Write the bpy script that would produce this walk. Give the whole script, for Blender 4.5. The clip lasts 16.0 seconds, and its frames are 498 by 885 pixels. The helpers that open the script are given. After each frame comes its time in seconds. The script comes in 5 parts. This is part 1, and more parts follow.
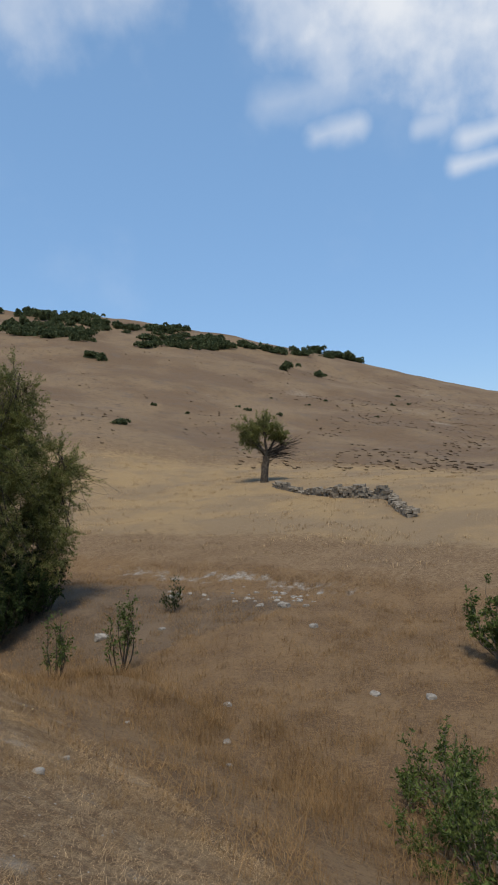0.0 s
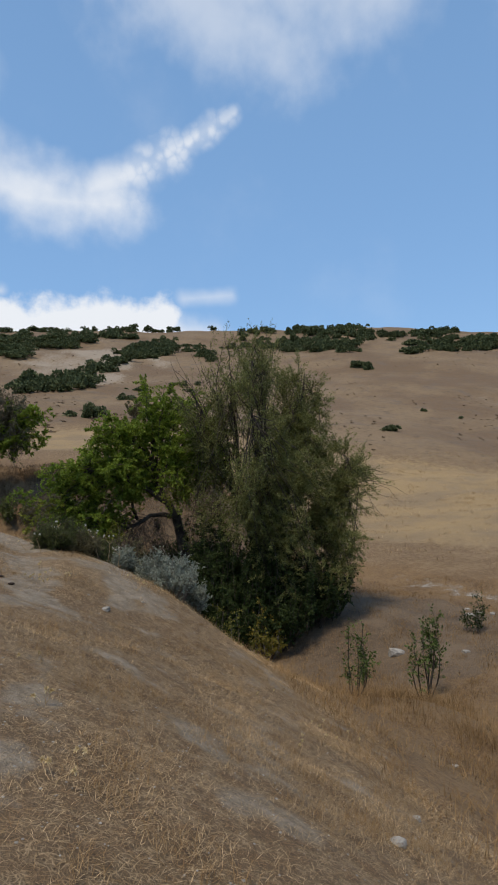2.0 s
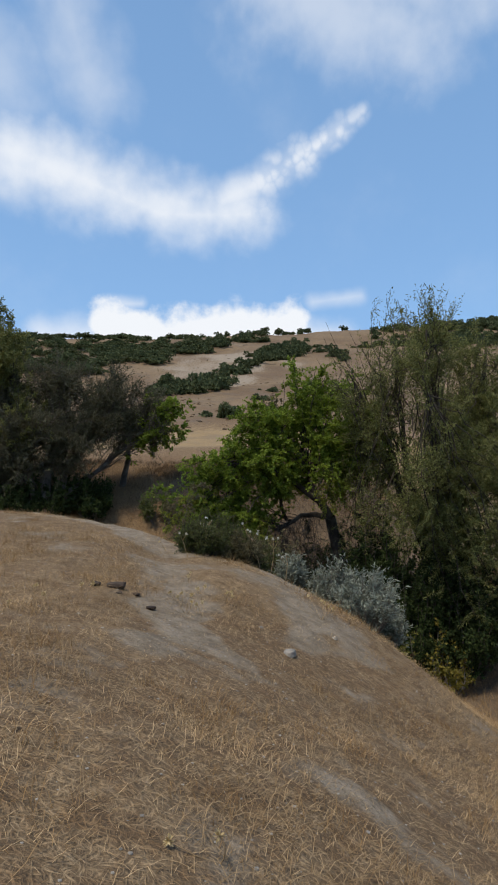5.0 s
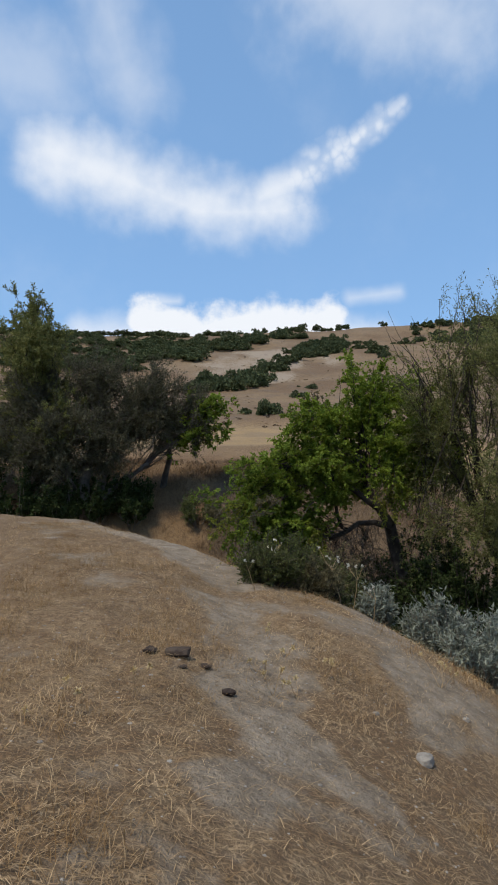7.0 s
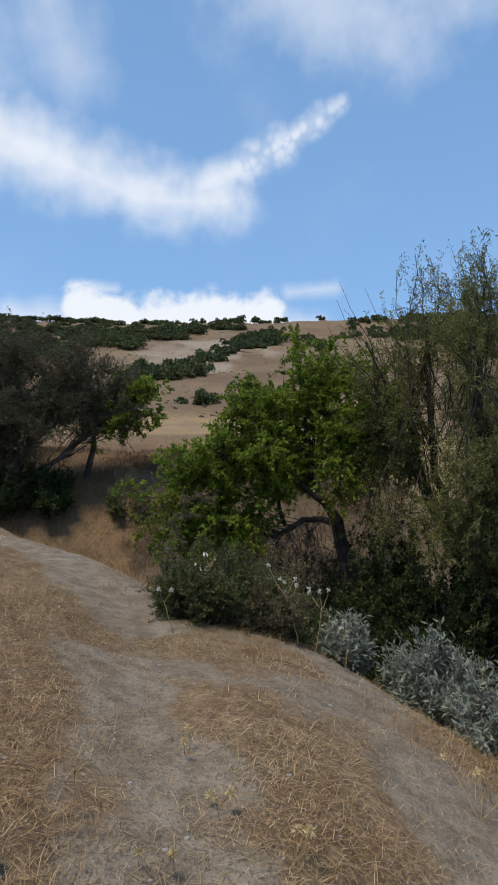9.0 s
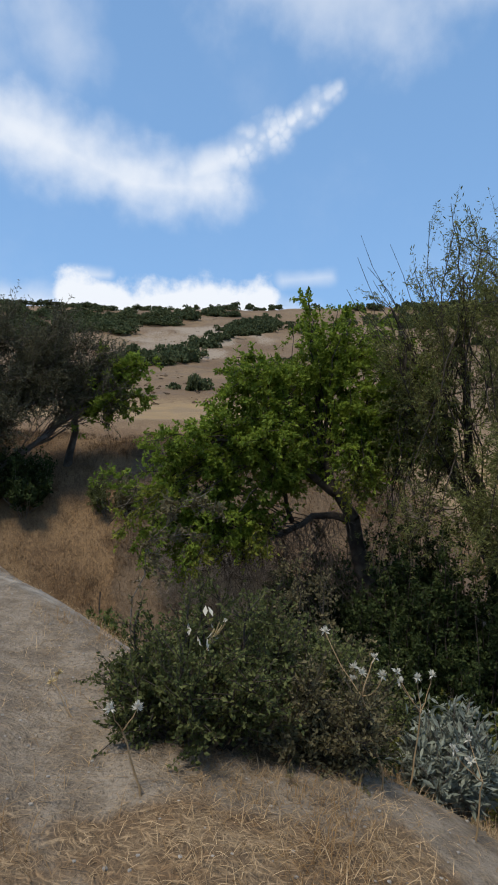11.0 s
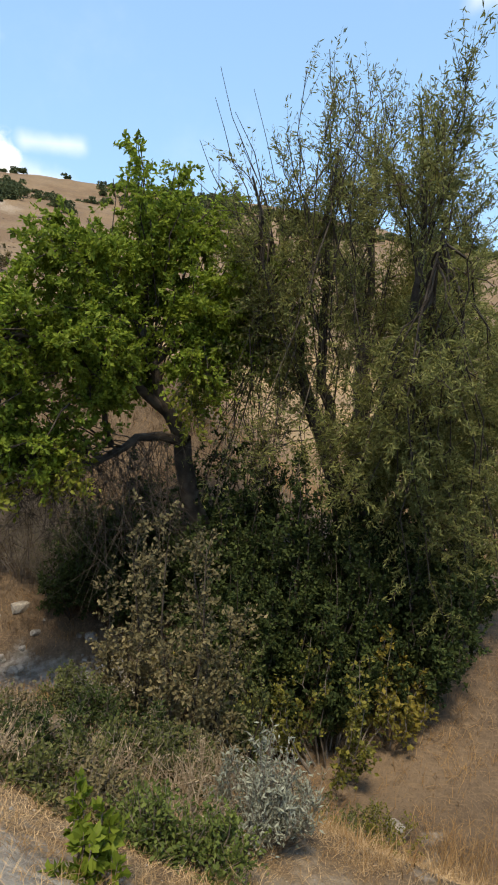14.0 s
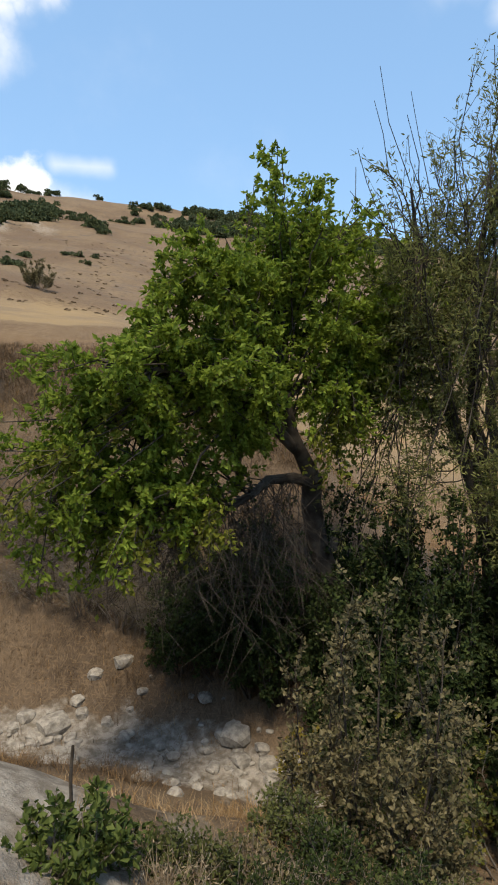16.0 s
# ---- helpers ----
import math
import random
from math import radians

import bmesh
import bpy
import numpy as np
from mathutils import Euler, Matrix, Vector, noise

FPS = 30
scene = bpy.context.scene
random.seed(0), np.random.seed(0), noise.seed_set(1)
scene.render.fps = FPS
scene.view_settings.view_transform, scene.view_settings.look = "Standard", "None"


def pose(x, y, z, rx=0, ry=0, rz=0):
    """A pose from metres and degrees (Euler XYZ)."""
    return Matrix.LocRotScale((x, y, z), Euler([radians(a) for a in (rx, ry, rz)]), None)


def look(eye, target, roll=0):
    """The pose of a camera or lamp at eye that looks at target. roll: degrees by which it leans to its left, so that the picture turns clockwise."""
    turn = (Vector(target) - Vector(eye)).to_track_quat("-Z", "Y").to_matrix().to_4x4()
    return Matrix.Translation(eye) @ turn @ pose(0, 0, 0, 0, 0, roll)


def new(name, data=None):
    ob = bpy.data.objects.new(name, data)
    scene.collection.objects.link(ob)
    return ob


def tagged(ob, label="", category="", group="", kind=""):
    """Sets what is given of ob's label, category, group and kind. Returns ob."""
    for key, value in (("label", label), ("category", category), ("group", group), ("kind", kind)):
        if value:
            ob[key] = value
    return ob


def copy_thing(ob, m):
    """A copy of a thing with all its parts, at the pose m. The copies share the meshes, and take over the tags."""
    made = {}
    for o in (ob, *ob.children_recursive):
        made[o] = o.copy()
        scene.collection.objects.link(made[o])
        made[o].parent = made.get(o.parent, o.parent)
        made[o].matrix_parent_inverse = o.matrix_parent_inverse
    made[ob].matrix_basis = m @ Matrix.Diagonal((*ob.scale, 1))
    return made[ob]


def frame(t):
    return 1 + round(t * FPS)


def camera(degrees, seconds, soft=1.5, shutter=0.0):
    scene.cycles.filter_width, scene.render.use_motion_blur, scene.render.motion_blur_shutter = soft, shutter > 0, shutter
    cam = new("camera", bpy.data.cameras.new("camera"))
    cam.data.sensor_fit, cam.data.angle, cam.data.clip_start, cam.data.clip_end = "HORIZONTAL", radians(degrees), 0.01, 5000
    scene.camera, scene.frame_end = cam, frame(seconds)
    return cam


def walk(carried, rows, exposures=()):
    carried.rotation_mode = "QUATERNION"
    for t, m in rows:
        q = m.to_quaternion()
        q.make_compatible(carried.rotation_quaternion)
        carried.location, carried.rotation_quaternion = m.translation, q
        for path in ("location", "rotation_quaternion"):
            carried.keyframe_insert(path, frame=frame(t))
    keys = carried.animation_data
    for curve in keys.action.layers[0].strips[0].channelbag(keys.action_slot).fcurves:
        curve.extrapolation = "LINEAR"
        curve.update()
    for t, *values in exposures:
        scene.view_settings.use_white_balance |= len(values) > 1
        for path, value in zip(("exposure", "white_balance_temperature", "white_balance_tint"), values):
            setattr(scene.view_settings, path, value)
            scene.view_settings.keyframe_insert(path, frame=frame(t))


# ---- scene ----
cam = camera(44.87, 16.0, 1.9)
walk(cam, [
    (0.0, pose(0.000, -0.000, 1.844, 91.89, 1.70, -37.08)),
    (0.5, pose(0.118, 0.472, 1.574, 92.17, 1.33, -33.15)),
    (1.0, pose(0.151, 1.065, 1.482, 92.98, 0.98, -28.00)),
    (1.5, pose(0.097, 1.685, 1.484, 92.90, 1.24, -20.73)),
    (2.0, pose(-0.079, 2.309, 1.485, 93.54, 1.61, -12.27)),
    (2.5, pose(-0.225, 2.901, 1.436, 93.62, 1.53, -9.31)),
    (3.0, pose(-0.313, 3.501, 1.377, 94.07, 1.48, -8.03)),
    (3.5, pose(-0.423, 4.195, 1.333, 94.03, 1.50, -7.44)),
    (4.0, pose(-0.483, 4.849, 1.273, 93.95, 1.41, -5.27)),
    (4.5, pose(-0.624, 5.512, 1.260, 94.36, 1.35, -2.61)),
    (5.0, pose(-0.702, 6.175, 1.201, 94.11, 1.09, -0.00)),
    (7.5, pose(-1.378, 8.621, 1.512, 93.71, 0.50, 3.41)),
    (8.0, pose(-1.306, 9.315, 1.464, 92.89, 0.18, -1.32)),
    (8.5, pose(-1.231, 10.071, 1.417, 93.01, -0.14, -3.11)),
    (9.0, pose(-1.311, 10.802, 1.455, 93.09, 0.18, -2.61)),
    (9.5, pose(-1.274, 11.572, 1.438, 93.13, -0.14, -2.05)),
    (12.0, pose(-1.791, 15.129, 1.485, 91.07, -0.77, -7.76)),
    (12.5, pose(-1.998, 15.867, 1.561, 90.93, -0.68, -12.16)),
    (13.0, pose(-2.114, 16.551, 1.650, 90.46, -0.42, -17.86)),
    (13.5, pose(-2.293, 17.095, 1.681, 85.57, -1.05, -23.75)),
    (14.0, pose(-2.563, 17.595, 1.796, 82.44, -2.97, -26.75)),
    (14.5, pose(-2.975, 18.230, 1.855, 81.70, -3.19, -25.63)),
    (15.0, pose(-3.377, 18.911, 1.910, 82.01, -3.29, -24.91)),
    (15.5, pose(-3.701, 19.545, 1.926, 82.43, -3.00, -24.48)),
    (16.0, pose(-4.075, 20.015, 2.053, 83.75, -2.45, -24.32)),
], exposures=[(0.0, 0.0, 6750, 10), (2.0, 0.02, 6700, 10), (5.0, 0.12, 6750, 10), (9.5, 0.1, 6550, 10), (12.5, 0.22, 6850, 10), (13.4, 0.70, 7600, 10), (14.3, 0.80, 7600, 10), (16.0, 0.54, 7300, 10)])

# ---- world and light ----
SUN_EL, SUN_AZ = 66.0, -140.0      # degrees above the horizon; degrees to the right of +y


class Net:
    """Small helper to write node trees."""
    def __init__(self, tree):
        self.t = tree

    def add(self, kind, operation="", use_clamp=False):
        n = self.t.nodes.new(kind)
        if operation:
            n.operation = operation
        if use_clamp:
            n.use_clamp = True
        return n

    def put(self, sock, v):
        if isinstance(v, bpy.types.NodeSocket):
            self.t.links.new(v, sock)
        elif v is not None:
            sock.default_value = v

    def math(self, op, a, b=None, c=None, clamp=False):
        n = self.add("ShaderNodeMath", operation=op, use_clamp=clamp)
        for s, v in zip(n.inputs, (a, b, c)):
            self.put(s, v)
        return n.outputs[0]

    def ramp(self, v, lo, hi, a=0.0, b=1.0):
        n = self.add("ShaderNodeMapRange")
        n.interpolation_type = "SMOOTHSTEP"
        for s, w in zip(n.inputs, (v, lo, hi, a, b)):
            self.put(s, w)
        return n.outputs[0]

    def noise(self, vec, scale, detail=4.0, rough=0.55):
        n = self.add("ShaderNodeTexNoise")
        self.put(n.inputs["Vector"], vec)
        n.inputs["Scale"].default_value, n.inputs["Detail"].default_value, n.inputs["Roughness"].default_value = scale, detail, rough
        return n.outputs[0]

    def mix(self, f, a, b, blend="MIX"):
        n = self.add("ShaderNodeMix")
        n.data_type, n.blend_type = "RGBA", blend
        for s, w in zip((n.inputs[0], n.inputs[6], n.inputs[7]), (f, a, b)):
            self.put(s, (*w, 1) if isinstance(w, tuple) and len(w) == 3 else w)
        return n.outputs[2]


def make_world():
    w = bpy.data.worlds.new("sky")
    scene.world = w
    w.use_nodes = True
    g = Net(w.node_tree)
    w.node_tree.nodes.clear()
    sky = g.add("ShaderNodeTexSky")
    sky.sky_type, sky.sun_disc = "NISHITA", False
    sky.sun_elevation, sky.sun_rotation = radians(SUN_EL), radians(SUN_AZ)
    sky.air_density, sky.dust_density, sky.ozone_density = 1.0, 0.3, 3.0
    co = g.add("ShaderNodeTexCoord").outputs["Generated"]
    sep = g.add("ShaderNodeSeparateXYZ")
    g.put(sep.inputs[0], co)
    x, y, z = sep.outputs
    az = g.math("MULTIPLY", g.math("ARCTAN2", x, y), 180 / math.pi)
    el = g.math("MULTIPLY", g.math("ARCSINE", z), 180 / math.pi)
    flat = g.add("ShaderNodeCombineXYZ")
    g.put(flat.inputs[0], az), g.put(flat.inputs[1], el)
    p = flat.outputs[0]
    wob = g.noise(p, 0.16, 3.0, 0.5)
    fine = g.noise(p, 0.55, 6.0, 0.62)
    cover = None
    # clouds: from (azimuth, elevation) to (azimuth, elevation), half width, density
    for a0, e0, a1, e1, half, dens in CLOUDS:
        ab = Vector((a1 - a0, e1 - e0, 0))
        sub = g.add("ShaderNodeVectorMath", operation="SUBTRACT")
        g.put(sub.inputs[0], p), g.put(sub.inputs[1], (a0, e0, 0))
        dot = g.add("ShaderNodeVectorMath", operation="DOT_PRODUCT")
        g.put(dot.inputs[0], sub.outputs[0]), g.put(dot.inputs[1], tuple(ab / max(ab.length_squared, 1e-6)))
        along = g.math("MINIMUM", g.math("MAXIMUM", dot.outputs["Value"], 0.0), 1.0)
        sc = g.add("ShaderNodeVectorMath", operation="SCALE")
        sc.inputs[0].default_value = ab
        g.put(sc.inputs["Scale"], along)
        dist = g.add("ShaderNodeVectorMath", operation="DISTANCE")
        g.put(dist.inputs[0], sub.outputs[0]), g.put(dist.inputs[1], sc.outputs[0])
        d = g.math("ADD", dist.outputs["Value"], g.math("MULTIPLY", g.math("SUBTRACT", wob, 0.5), half * 2.4))
        d = g.math("ADD", d, g.math("MULTIPLY", g.math("SUBTRACT", fine, 0.5), half * (1.3 if dens >= 0.95 else 0.7)))
        m = g.ramp(d, half * (1.35 if dens >= 0.95 else 1.7), half * (0.55 if dens >= 0.95 else -0.35), 0.0, dens)
        cover = m if cover is None else g.math("MAXIMUM", cover, m)
    # rippled texture in the rising end of the long cloud
    wave = g.add("ShaderNodeTexVoronoi")
    g.put(wave.inputs["Vector"], p)
    wave.inputs["Scale"].default_value = 1.05
    ripple = g.ramp(g.math("ADD", wave.outputs["Distance"], g.math("MULTIPLY", g.math("SUBTRACT", fine, 0.5), 0.7)), 0.30, 0.80, 0.0, 0.5)
    part = g.math("MULTIPLY", g.ramp(az, -0.5, 3.5), g.math("MULTIPLY", g.math("MULTIPLY", g.ramp(el, 23.0, 26.0), g.ramp(el, 35.0, 33.0)), g.ramp(az, 20.0, 15.0)))
    cover = g.math("MULTIPLY", cover, g.math("SUBTRACT", 1.0, g.math("MULTIPLY", ripple, part)))
    # thin veil of high cloud over the rest of the sky
    veil = g.math("MULTIPLY", g.ramp(g.noise(p, 0.045, 6.0, 0.6), 0.5, 0.8), 0.14)
    cover = g.math("MAXIMUM", cover, veil)
    haze = g.ramp(el, 75.0, 8.0, 0.3, 0.5)
    base = g.mix(haze, sky.outputs[0], (2.2, 4.5, 8.1))
    col = g.mix(cover, base, CLOUD_WHITE)
    bg = g.add("ShaderNodeBackground")
    g.put(bg.inputs[0], col)
    bg.inputs[1].default_value = SKY_STRENGTH
    out = g.add("ShaderNodeOutputWorld")
    g.put(out.inputs[0], bg.outputs[0])


SKY_STRENGTH = 0.122
CLOUD_WHITE = (6.6, 7.0, 7.6)
CLOUDS = (
    (-22, 28.6, -15, 27.0, 3.0, 0.9), (-15, 27.0, -8, 24.8, 2.6, 0.9), (-8, 24.8, 0.5, 24.8, 2.3, 0.9),
    (-2, 26.0, 6, 29.2, 1.5, 0.85), (6, 29.2, 9.5, 31.2, 0.95, 0.85), (9, 30.8, 11.8, 32.2, 0.7, 0.6),
    (-13, 14.6, 4, 14.6, 2.2, 1.0), (4, 14.4, 9, 13.6, 1.4, 0.9), (-19, 13.8, -12, 14.4, 1.5, 0.75), (-13, 16.9, -10, 17.0, 0.6, 0.6),
    (6.5, 17.0, 11, 17.3, 0.7, 0.5), (2, 42.0, 16, 37.5, 4.2, 0.5), (14, 40.0, 26, 40.0, 4.5, 0.5),
    (-18, 42.0, -15, 34.5, 3.4, 0.4), (-30, 34.0, -22, 33.0, 4.0, 0.35), (40, 40.0, 47, 35.0, 3.5, 0.6),
    (47, 38.5, 64, 32.5, 5.0, 0.94), (40, 31.0, 50, 32.5, 1.6, 0.3), (44.5, 28.4, 48.5, 29.0, 1.0, 0.5),
    (54, 28.0, 56, 28.2, 0.9, 0.4), (58, 26.6, 63, 27.0, 1.0, 0.6), (57, 24.6, 63, 25.0, 0.8, 0.6),
    (-120, 45.0, -70, 50.0, 10.0, 0.5), (120, 40.0, 170, 45.0, 9.0, 0.6),
)
make_world()
sun_data = bpy.data.lights.new("sun", "SUN")
sun_data.energy, sun_data.angle, sun_data.color = 3.2, radians(11.0), (1.0, 0.91, 0.77)
sun = new("sun", sun_data)
_s = (math.sin(radians(SUN_AZ)) * math.cos(radians(SUN_EL)), math.cos(radians(SUN_AZ)) * math.cos(radians(SUN_EL)), math.sin(radians(SUN_EL)))
sun.matrix_world = look([200 * c for c in _s], (0, 0, 0))

# ---- materials ----
def material(name, rough=0.9):
    m = bpy.data.materials.new(name)
    m.use_nodes = True
    g = Net(m.node_tree)
    bsdf = m.node_tree.nodes["Principled BSDF"]
    bsdf.inputs["Roughness"].default_value = rough
    bsdf.inputs["Specular IOR Level"].default_value = 0.2
    return m, g, bsdf


def attr(g, name):
    n = g.add("ShaderNodeAttribute")
    n.attribute_name = name
    return n.outputs["Fac"]


def position(g):
    return g.add("ShaderNodeNewGeometry").outputs["Position"]


def bump(g, bsdf, height, strength, dist):
    n = g.add("ShaderNodeBump")
    n.inputs["Strength"].default_value, n.inputs["Distance"].default_value = strength, dist
    g.put(n.inputs["Height"], height)
    g.put(bsdf.inputs["Normal"], n.outputs[0])


def fibres(g, p, turn, long, fine):
    """Streaks of matted straw lying one way: long and fine give their scales along and across."""
    sep = g.add("ShaderNodeSeparateXYZ")
    g.put(sep.inputs[0], p)
    c, s = math.cos(radians(turn)), math.sin(radians(turn))
    bend = g.math("MULTIPLY", g.noise(p, 5.0 + turn * 0.01, 2.0), 0.10)
    a = g.math("ADD", g.math("MULTIPLY", sep.outputs[0], c), g.math("MULTIPLY", sep.outputs[1], s))
    b = g.math("ADD", g.math("ADD", g.math("MULTIPLY", sep.outputs[0], -s), g.math("MULTIPLY", sep.outputs[1], c)), bend)
    v = g.add("ShaderNodeCombineXYZ")
    g.put(v.inputs[0], g.math("MULTIPLY", a, long)), g.put(v.inputs[1], g.math("MULTIPLY", b, fine)), g.put(v.inputs[2], turn * 0.37)
    return g.noise(v.outputs[0], 1.0, 2.0, 0.5)


def matted(g, p, turns, long, fine):
    out = None
    for t in turns:
        f = fibres(g, p, t, long, fine)
        out = f if out is None else g.math("MAXIMUM", out, f)
    return out


def ground_material():
    m, g, bsdf = material("dry_grassland", 0.95)
    p = position(g)
    big, mid, small, tiny = (g.noise(p, s, d, 0.6) for s, d in ((0.035, 5.0), (0.45, 6.0), (5.0, 6.0), (38.0, 4.0)))
    straw = g.mix(g.ramp(mid, 0.35, 0.65), (0.120, 0.078, 0.042), (0.20, 0.138, 0.078))
    straw = g.mix(g.ramp(small, 0.38, 0.66), straw, (0.115, 0.072, 0.038))
    straw = g.mix(g.ramp(g.noise(p, 15.0, 5.0, 0.7), 0.48, 0.68, 0.0, 0.8), straw, (0.10, 0.062, 0.034))
    mat = matted(g, p, (15, 62, 108, 155), 13.0, 95.0)
    straw = g.mix(g.ramp(mat, 0.56, 0.70, 0.0, 0.85), straw, g.mix(g.ramp(small, 0.35, 0.65), (0.40, 0.285, 0.165), (0.25, 0.155, 0.078)))
    straw = g.mix(g.ramp(mat, 0.54, 0.44, 0.0, 0.8), straw, (0.055, 0.036, 0.021))
    soil = g.mix(g.ramp(small, 0.35, 0.65), (0.150, 0.120, 0.088), (0.27, 0.228, 0.176))
    soil = g.mix(g.ramp(mat, 0.60, 0.70, 0.0, 0.55), soil, (0.36, 0.27, 0.17))
    soil = g.mix(g.ramp(tiny, 0.55, 0.68, 0.0, 0.6), soil, (0.085, 0.068, 0.05))
    rust = g.mix(g.ramp(mid, 0.35, 0.65), (0.105, 0.064, 0.034), (0.180, 0.116, 0.060))
    rust = g.mix(g.ramp(g.noise(p, 6.0, 5.0, 0.7), 0.5, 0.68, 0.0, 0.8), rust, (0.085, 0.046, 0.022))
    wisp = matted(g, p, (35, 95, 150), 5.0, 30.0)
    rust = g.mix(g.ramp(wisp, 0.54, 0.68, 0.0, 0.7), rust, (0.255, 0.162, 0.08))
    rust = g.mix(g.ramp(wisp, 0.52, 0.42, 0.0, 0.7), rust, (0.06, 0.036, 0.02))
    # dead grey-brown litter, with the shade on the bank put into its colour
    litter_shade = g.mix(g.ramp(mid, 0.35, 0.65), (0.072, 0.052, 0.036), (0.135, 0.098, 0.066))
    litter_shade = g.mix(g.ramp(wisp, 0.56, 0.68, 0.0, 0.6), litter_shade, (0.19, 0.135, 0.085))
    litter_shade = g.mix(g.ramp(wisp, 0.52, 0.42, 0.0, 0.7), litter_shade, (0.04, 0.028, 0.019))
    hill = g.mix(g.ramp(big, 0.4, 0.6), (0.142, 0.092, 0.053), (0.205, 0.142, 0.082))
    hill = g.mix(g.ramp(g.noise(p, 0.16, 6.0, 0.65), 0.5, 0.72), hill, (0.135, 0.102, 0.075))
    hill = g.mix(g.ramp(g.noise(p, 0.7, 6.0, 0.75), 0.5, 0.66), hill, (0.115, 0.082, 0.052))
    hill = g.mix(g.ramp(g.noise(p, 2.2, 5.0, 0.75), 0.52, 0.66, 0.0, 0.8), hill, (0.095, 0.068, 0.044))
    # yellow meadow grass, made paler to carry its sunlit strip as well
    sunlit_gold = g.mix(g.ramp(g.noise(p, 0.12, 5.0, 0.65), 0.4, 0.62), (0.33, 0.232, 0.115), (0.235, 0.172, 0.102))
    rock = g.mix(g.ramp(small, 0.35, 0.65), (0.15, 0.13, 0.105), (0.34, 0.31, 0.27))
    edge = g.math("MULTIPLY", g.math("SUBTRACT", g.noise(p, 1.6, 6.0, 0.65), 0.5), 1.3)

    def zone(name, lo=0.35, hi=0.65):
        return g.ramp(g.math("ADD", attr(g, name), edge), lo, hi)
    hill = g.mix(g.math("MULTIPLY", zone("chalk"), 0.8), hill, (0.31, 0.262, 0.205))
    col = g.mix(zone("hill", 0.3, 0.7), straw, hill)
    col = g.mix(g.math("MULTIPLY", zone("sunlit_gold"), 0.75), col, sunlit_gold)
    col = g.mix(g.math("MULTIPLY", zone("rust"), 0.9), col, rust)
    col = g.mix(g.math("MULTIPLY", zone("litter_shade"), 0.9), col, litter_shade)
    col = g.mix(g.math("MULTIPLY", zone("bare"), 0.95), col, soil)
    col = g.mix(g.math("MULTIPLY", zone("gravel"), 0.9), col, g.mix(g.ramp(small, 0.35, 0.65), (0.20, 0.178, 0.15), (0.40, 0.365, 0.31)))
    col = g.mix(zone("rock"), col, rock)
    col = g.mix(g.ramp(tiny, 0.3, 0.75, 0.0, 0.35), col, (0.12, 0.09, 0.06))
    g.put(bsdf.inputs["Base Color"], col)
    h = g.math("ADD", g.math("ADD", g.math("MULTIPLY", small, 0.6), g.math("MULTIPLY", tiny, 0.3)), g.math("MULTIPLY", mat, 0.25))
    bump(g, bsdf, h, 1.0, 0.07)
    return m


def leaf_material(name, low, high, trans=0.35, rough=0.6):
    m, g, bsdf = material(name, rough)
    rnd = g.add("ShaderNodeNewGeometry").outputs["Random Per Island"]
    col = g.mix(rnd, low, high)
    col = g.mix(g.ramp(g.noise(position(g), 0.8, 3.0), 0.35, 0.65, 0.0, 0.4), col, tuple(0.55 * c for c in low))
    g.put(bsdf.inputs["Base Color"], col)
    tr = g.add("ShaderNodeBsdfTranslucent")
    g.put(tr.inputs[0], col)
    mx = g.add("ShaderNodeMixShader")
    mx.inputs[0].default_value = trans
    g.put(mx.inputs[1], bsdf.outputs[0]), g.put(mx.inputs[2], tr.outputs[0])
    g.put(m.node_tree.nodes["Material Output"].inputs[0], mx.outputs[0])
    return m


def bark_material(name, low, high):
    m, g, bsdf = material(name, 0.9)
    p = position(g)
    n1, n2 = g.noise(p, 3.0, 5.0), g.noise(p, 40.0, 4.0)
    g.put(bsdf.inputs["Base Color"], g.mix(g.ramp(n1, 0.35, 0.65), low, high))
    bump(g, bsdf, n2, 0.8, 0.02)
    return m


def stone_material(name, low, high):
    m, g, bsdf = material(name, 0.9)
    p = position(g)
    n1, n2 = g.noise(p, 6.0, 6.0, 0.65), g.noise(p, 30.0, 5.0, 0.6)
    col = g.mix(g.ramp(n1, 0.35, 0.65), low, high)
    col = g.mix(g.ramp(n2, 0.55, 0.75, 0.0, 0.5), col, tuple(0.45 * c for c in low))
    g.put(bsdf.inputs["Base Color"], col)
    bump(g, bsdf, n2, 0.7, 0.02)
    return m


GROUND = ground_material()
WILLOW = leaf_material("willow_leaf", (0.105, 0.122, 0.034), (0.290, 0.290, 0.105), 0.45, 0.75)
GREEN = leaf_material("green_leaf", (0.105, 0.160, 0.016), (0.30, 0.385, 0.058), 0.55)
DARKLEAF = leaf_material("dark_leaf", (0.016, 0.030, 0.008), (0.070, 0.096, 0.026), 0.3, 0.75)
OAKLEAF = leaf_material("oak_scrub_leaf", (0.045, 0.062, 0.026), (0.125, 0.150, 0.070), 0.3, 0.85)
SAGE = leaf_material("sage_leaf", (0.15, 0.17, 0.13), (0.30, 0.32, 0.255), 0.2, 0.8)
SAPLEAF = leaf_material("sapling_leaf", (0.055, 0.085, 0.020), (0.145, 0.185, 0.050), 0.35)
DUSTY = leaf_material("dusty_leaf", (0.095, 0.088, 0.040), (0.24, 0.200, 0.108), 0.3, 0.8)
YELLOWLEAF = leaf_material("yellow_leaf", (0.16, 0.15, 0.03), (0.34, 0.26, 0.05), 0.4)
